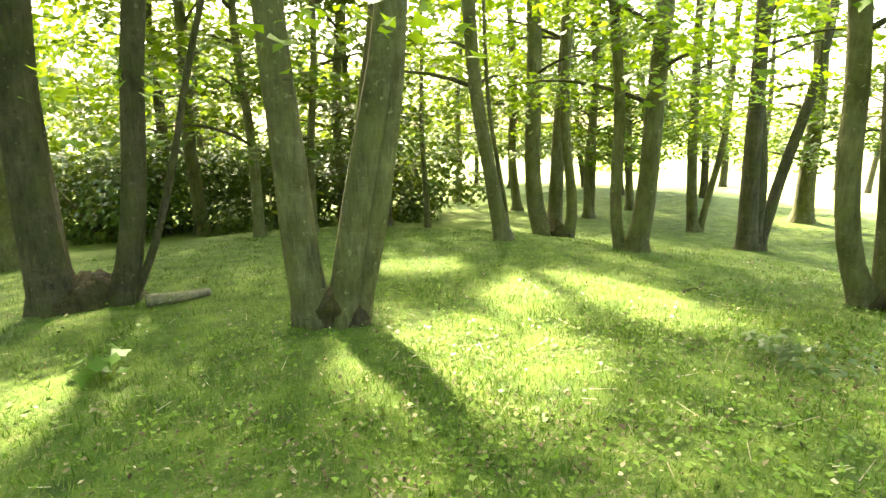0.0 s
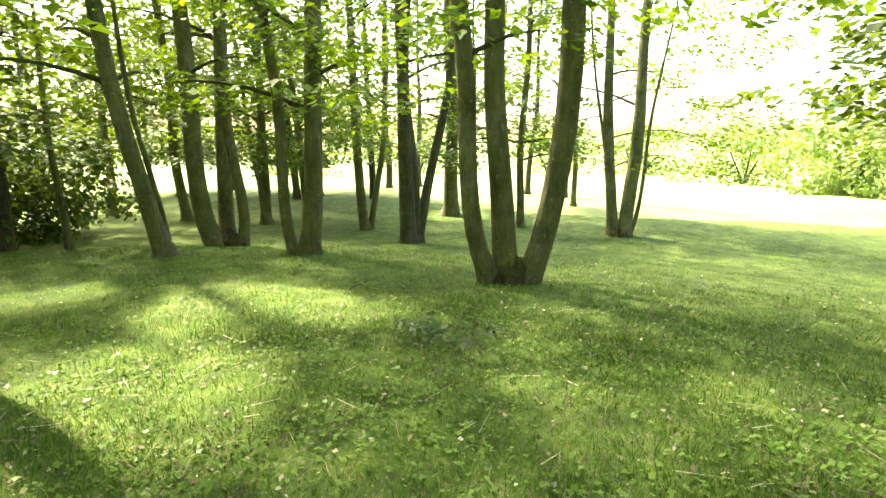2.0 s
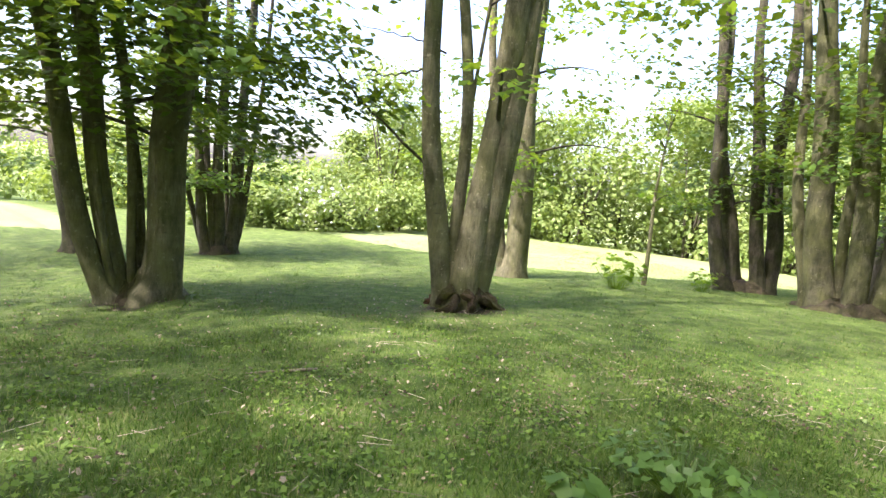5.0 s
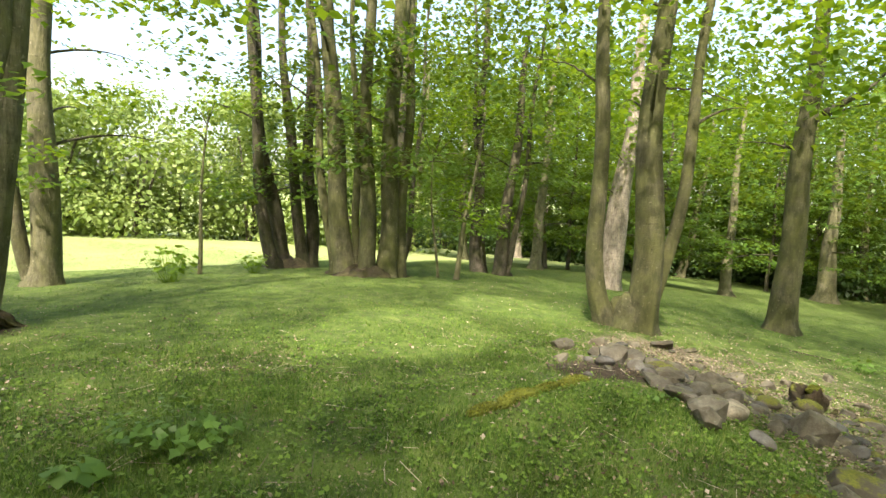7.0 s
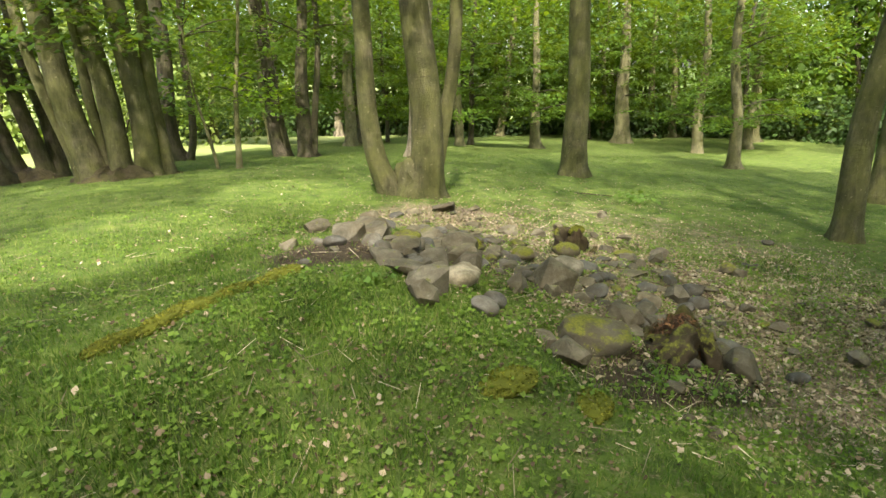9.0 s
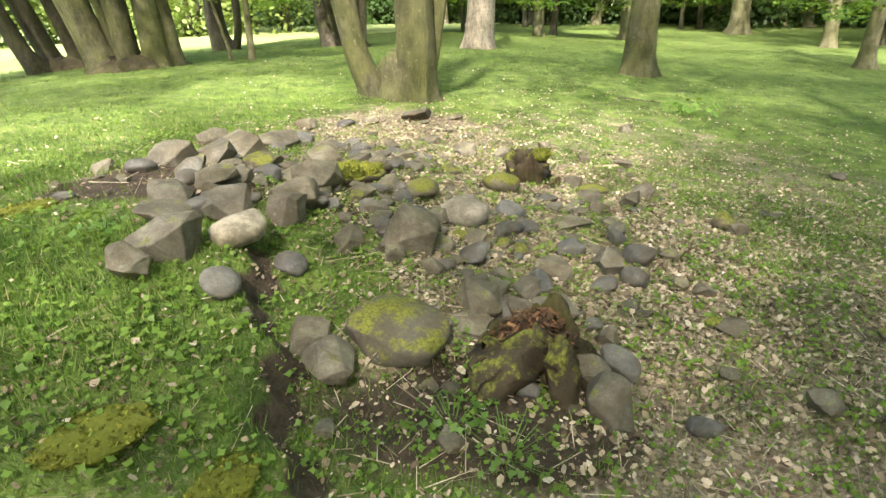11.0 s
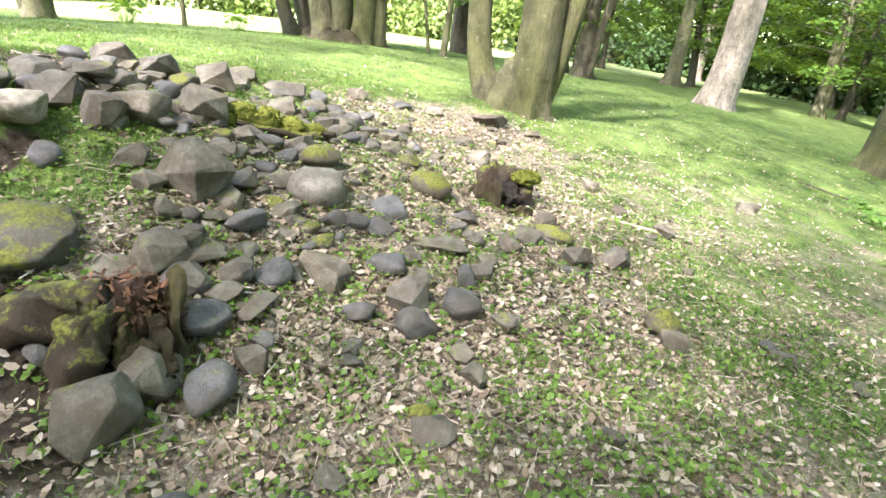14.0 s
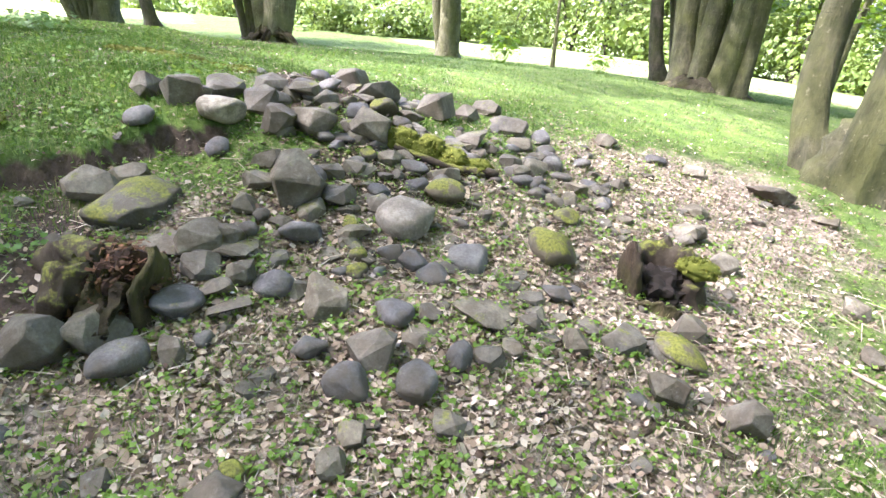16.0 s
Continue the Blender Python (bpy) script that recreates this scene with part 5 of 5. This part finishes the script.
def grass():
    p = scatter(430000, 0.9, 3.4)
    x, y = p[:, 0], p[:, 1]
    bare = np.maximum(0.88 * litter_mask(x, y), soil_mask(x, y))
    lush = 0.55 + 0.45 * np.sin(x * 2.1 + 1.5 * np.sin(y * 1.3)) * np.sin(y * 2.4 + np.sin(x * 1.7))
    keep = (rng.uniform(0, 1, len(x)) > bare) & (rng.uniform(0, 1, len(x)) < 0.35 + 0.65 * lush)
    x, y, lush = x[keep], y[keep], lush[keep]
    n = len(x)
    z = height(x, y)
    a, b = rng.uniform(0, 6.28, n), rng.uniform(0, 6.28, n)
    tall = rng.uniform(0.02, 0.055, n) * (0.7 + 0.8 * lush)
    w = rng.uniform(0.0018, 0.004, n)
    lean = rng.uniform(0.1, 0.9, n) * tall
    base = np.stack([x, y, z - 0.006], -1)
    side = np.stack([np.cos(a) * w, np.sin(a) * w, np.zeros(n)], -1)
    tip = base + np.stack([np.cos(b) * lean, np.sin(b) * lean, tall + 0.006], -1)
    V = np.stack([base - side, base + side, tip], 1).reshape(-1, 3)
    tagged(new("grass", poly_soup("grass", V, 3, GRASS)), "short uneven woodland grass", "grass", kind="stuff")


def tall_grass():
    n = 46000
    x, y = rng.uniform(-16, 22, n), rng.uniform(-26, 9, n)
    keep = (litter_mask(x, y) < 0.3) & (np.hypot(x - 4, y + 3) > 4)
    x, y = x[keep], y[keep]
    n = len(x)
    k = 4
    x, y = np.repeat(x, k) + rng.normal(0, 0.05, n * k), np.repeat(y, k) + rng.normal(0, 0.05, n * k)
    n *= k
    a, b = rng.uniform(0, 6.28, n), rng.uniform(0, 6.28, n)
    tall = rng.uniform(0.018, 0.05, n)
    w = rng.uniform(0.004, 0.009, n)
    lean = rng.uniform(0.3, 1.4, n) * tall
    base = np.stack([x, y, height(x, y) - 0.03], -1)
    side = np.stack([np.cos(a) * w, np.sin(a) * w, np.zeros(n)], -1)
    tip = base + np.stack([np.cos(b) * lean, np.sin(b) * lean, tall + 0.03], -1)
    V = np.stack([base - side, base + side, tip], 1).reshape(-1, 3)
    tagged(new("grass_tufts", poly_soup("grass_tufts", V, 3, GRASS)), "tufts of longer grass under the trees", "grass", kind="stuff")


def seedlings():
    p = scatter(95000, 0.9, 3.4)
    x, y = p[:, 0], p[:, 1]
    keep = (rng.uniform(0, 1, len(x)) > 1.1 * soil_mask(x, y)) & (rng.uniform(0, 1, len(x)) < 0.45 + 0.5 * np.sin(x * 3.3 + y) * np.sin(y * 2.9 - x))
    x, y = x[keep], y[keep]
    n = len(x)
    dry = litter_mask(x, y)
    some = rng.uniform(0, 1, n) > 0.15 * dry
    x, y, dry = x[some], y[some], dry[some]
    q = np.repeat(scatter(4300, 0.7, 2.4), 9, axis=0) + rng.normal(0, 0.03, (38700, 2))
    q = q[litter_mask(q[:, 0], q[:, 1]) > 0.25]
    x, y, dry = np.concatenate([x, q[:, 0]]), np.concatenate([y, q[:, 1]]), np.concatenate([dry, np.full(len(q), 0.4)])
    n = len(x)
    c = np.stack([x, y, height(x, y) + rng.uniform(0.010, 0.045, n)], -1)
    nn = np.stack([rng.normal(0, 0.4, n), rng.normal(0, 0.4, n), np.ones(n)], -1)
    tagged(new("ground_herbs", poly_soup("ground_herbs", rotate_leaves(c, rng.uniform(0.014, 0.045, n) * (1 - 0.45 * dry), nn, LOBED), 6, LEAF_LOW)), "tiny leafy seedlings carpeting the turf", "plants", kind="stuff")


def litter():
    n = 190000
    p = scatter(n, 0.8, 2.6)
    x, y = p[:, 0], p[:, 1]
    keep = rng.uniform(0, 1, n) < 0.006 + 0.05 * (np.sin(x * 1.9 + y) * np.sin(y * 2.3 - x * 0.7) > 0.35) + 0.96 * litter_mask(x, y) * (1 - 0.8 * soil_mask(x, y)) + 0.05 * soil_mask(x, y)
    x, y = x[keep], y[keep]
    n = len(x)
    c = np.stack([x, y, height(x, y) + rng.uniform(0.004, 0.022, n)], -1)
    nn = np.stack([rng.normal(0, 0.5, n), rng.normal(0, 0.5, n), np.ones(n)], -1)
    scrap = np.array([(-0.5, -0.12, 0.08), (-0.1, -0.34, 0), (0.42, -0.2, 0.1), (0.5, 0.12, 0.02), (0.05, 0.3, 0.09), (-0.4, 0.22, 0)])
    tagged(new("leaf_litter", poly_soup("leaf_litter", rotate_leaves(c, (0.011 + 0.05 * rng.uniform(0, 1, n) ** 2.4) * (0.55 + 0.45 * litter_mask(x, y)), nn, scrap), 6, LITTER)), "dry pale-brown leaf scraps and husks", "leaf litter", kind="stuff")
    n = 60000
    p = scatter(n, 0.8, 3.6)
    x, y = p[:, 0], p[:, 1]
    keep = rng.uniform(0, 1, n) < 0.12 + 0.55 * (np.sin(x * 1.3 + 1.1 * np.sin(y)) * np.sin(y * 1.6 - 0.8 * np.sin(x * 0.9)) > 0.2)
    x, y = x[keep], y[keep]
    n = len(x)
    c = np.stack([x, y, height(x, y) + rng.uniform(0.006, 0.03, n)], -1)
    nn = np.stack([rng.normal(0, 0.5, n), rng.normal(0, 0.5, n), np.ones(n)], -1)
    tagged(new("old_leaf_scraps", poly_soup("old_leaf_scraps", rotate_leaves(c, rng.uniform(0.01, 0.032, n), nn, scrap), 6, LITTER_DARK)), "dark brown old leaf scraps in the turf", "leaf litter", kind="stuff")
    x = np.concatenate([rng.uniform(-9, 4, 60000), rng.uniform(3, 15, 45000)])
    y = np.concatenate([rng.uniform(-17, -3, 60000), rng.uniform(-10, 5, 45000)])
    keep = rng.uniform(0, 1, len(x)) < 0.04 + 0.9 * np.maximum(litter_mask(x, y) - 0.1, 0) * (np.sin(x * 2.3 + np.sin(y * 1.7)) * np.sin(y * 2.9 + x) > -0.3)
    x, y = x[keep], y[keep]
    n = len(x)
    c = np.stack([x, y, height(x, y) + rng.uniform(0.015, 0.04, n)], -1)
    nn = np.stack([rng.normal(0, 0.45, n), rng.normal(0, 0.45, n), np.ones(n)], -1)
    tagged(new("scattered_leaves", poly_soup("scattered_leaves", rotate_leaves(c, rng.uniform(0.018, 0.05, n), nn, QUAD), 4, LITTER)), "dry leaf scraps strewn over the turf", "leaf litter", kind="stuff")
    m = 20000
    p = scatter(m, 0.8, 2.4)
    keep = rng.uniform(0, 1, m) < (0.06 + 0.94 * litter_mask(p[:, 0], p[:, 1])) * (1 - 0.7 * soil_mask(p[:, 0], p[:, 1]))
    p = p[keep]
    m = len(p)
    a, ln = rng.uniform(0, 6.28, m), rng.uniform(0.03, 0.13, m)
    c = np.stack([p[:, 0], p[:, 1], height(p[:, 0], p[:, 1]) + 0.016], -1)
    u = np.stack([np.cos(a) * ln, np.sin(a) * ln, rng.normal(0, 0.01, m)], -1)
    q = np.stack([-np.sin(a) * 0.0022, np.cos(a) * 0.0022, np.full(m, 0.0015)], -1)
    V = np.stack([c - u - q, c + u - q * 0.6, c + u + q * 0.6, c - u + q], 1).reshape(-1, 3)
    tagged(new("twigs", poly_soup("twigs", V, 4, TWIG)), "fine dead twigs and stalks in the litter", "twigs", kind="stuff")


def gravel():
    """Small stones between the larger ones."""
    k = 0
    base = [stone_mesh(900 + i, "c" if i % 2 else "a") for i in range(8)]
    chip = [stone_mesh(950 + i, "g") for i in range(4)]
    r0 = np.random.default_rng(5)
    rest = []
    while k < 420:
        if k < 130:
            u = r0.random()
            x, y = (0.6 + 2.2 * u + r0.normal(0, 0.25), -6.35 - 1.0 * u + r0.normal(0, 0.45)) if k % 2 else (2.3 - 1.3 * u + r0.normal(0, 0.3), -7.3 - 1.6 * u + r0.normal(0, 0.4))
            s = r0.uniform(0.10, 0.23)
        else:
            x, y = r0.normal(0.9, 1.1), r0.normal(-7.3, 1.2)
            s = r0.uniform(0.04, 0.12)
        if litter_mask(np.array(x), np.array(y)) < 0.3 and soil_mask(np.array(x), np.array(y)) < 0.3 and k >= 130:
            continue
        if k >= 155:
            q = pose(x, y, ground_z(x, y) + s * 0.12, r0.normal(0, 14), r0.normal(0, 14), r0.uniform(0, 360)) @ Matrix.Diagonal((s, s * 0.8, s * 0.5, 1))
            rest.append((chip[int(r0.integers(4))], q))
            k += 1
            continue
        ob = new("stone", base[int(r0.integers(8))])
        ob.scale, ob.rotation_euler = (s, s * r0.uniform(0.65, 0.9), s * r0.uniform(0.4, 0.7)), (r0.normal(0, 0.25), r0.normal(0, 0.25), r0.uniform(0, 6.28))
        ob.location = (x, y, ground_z(x, y) + s * 0.12)
        tagged(ob, "small loose stone between the larger ones", "stone", "small stones of the heap")
        k += 1
    V, F = [], []
    for me, q in rest:
        o = len(V)
        V += [(q @ v.co)[:] for v in me.vertices]
        F += [tuple(o + i for i in p.vertices) for p in me.polygons]
    tagged(new("gravel", mesh_of("gravel", V, F, STONE)), "small loose stones in the litter round the heap", "gravel", kind="stuff")


gravel()
grass()
tall_grass()
seedlings()
litter()
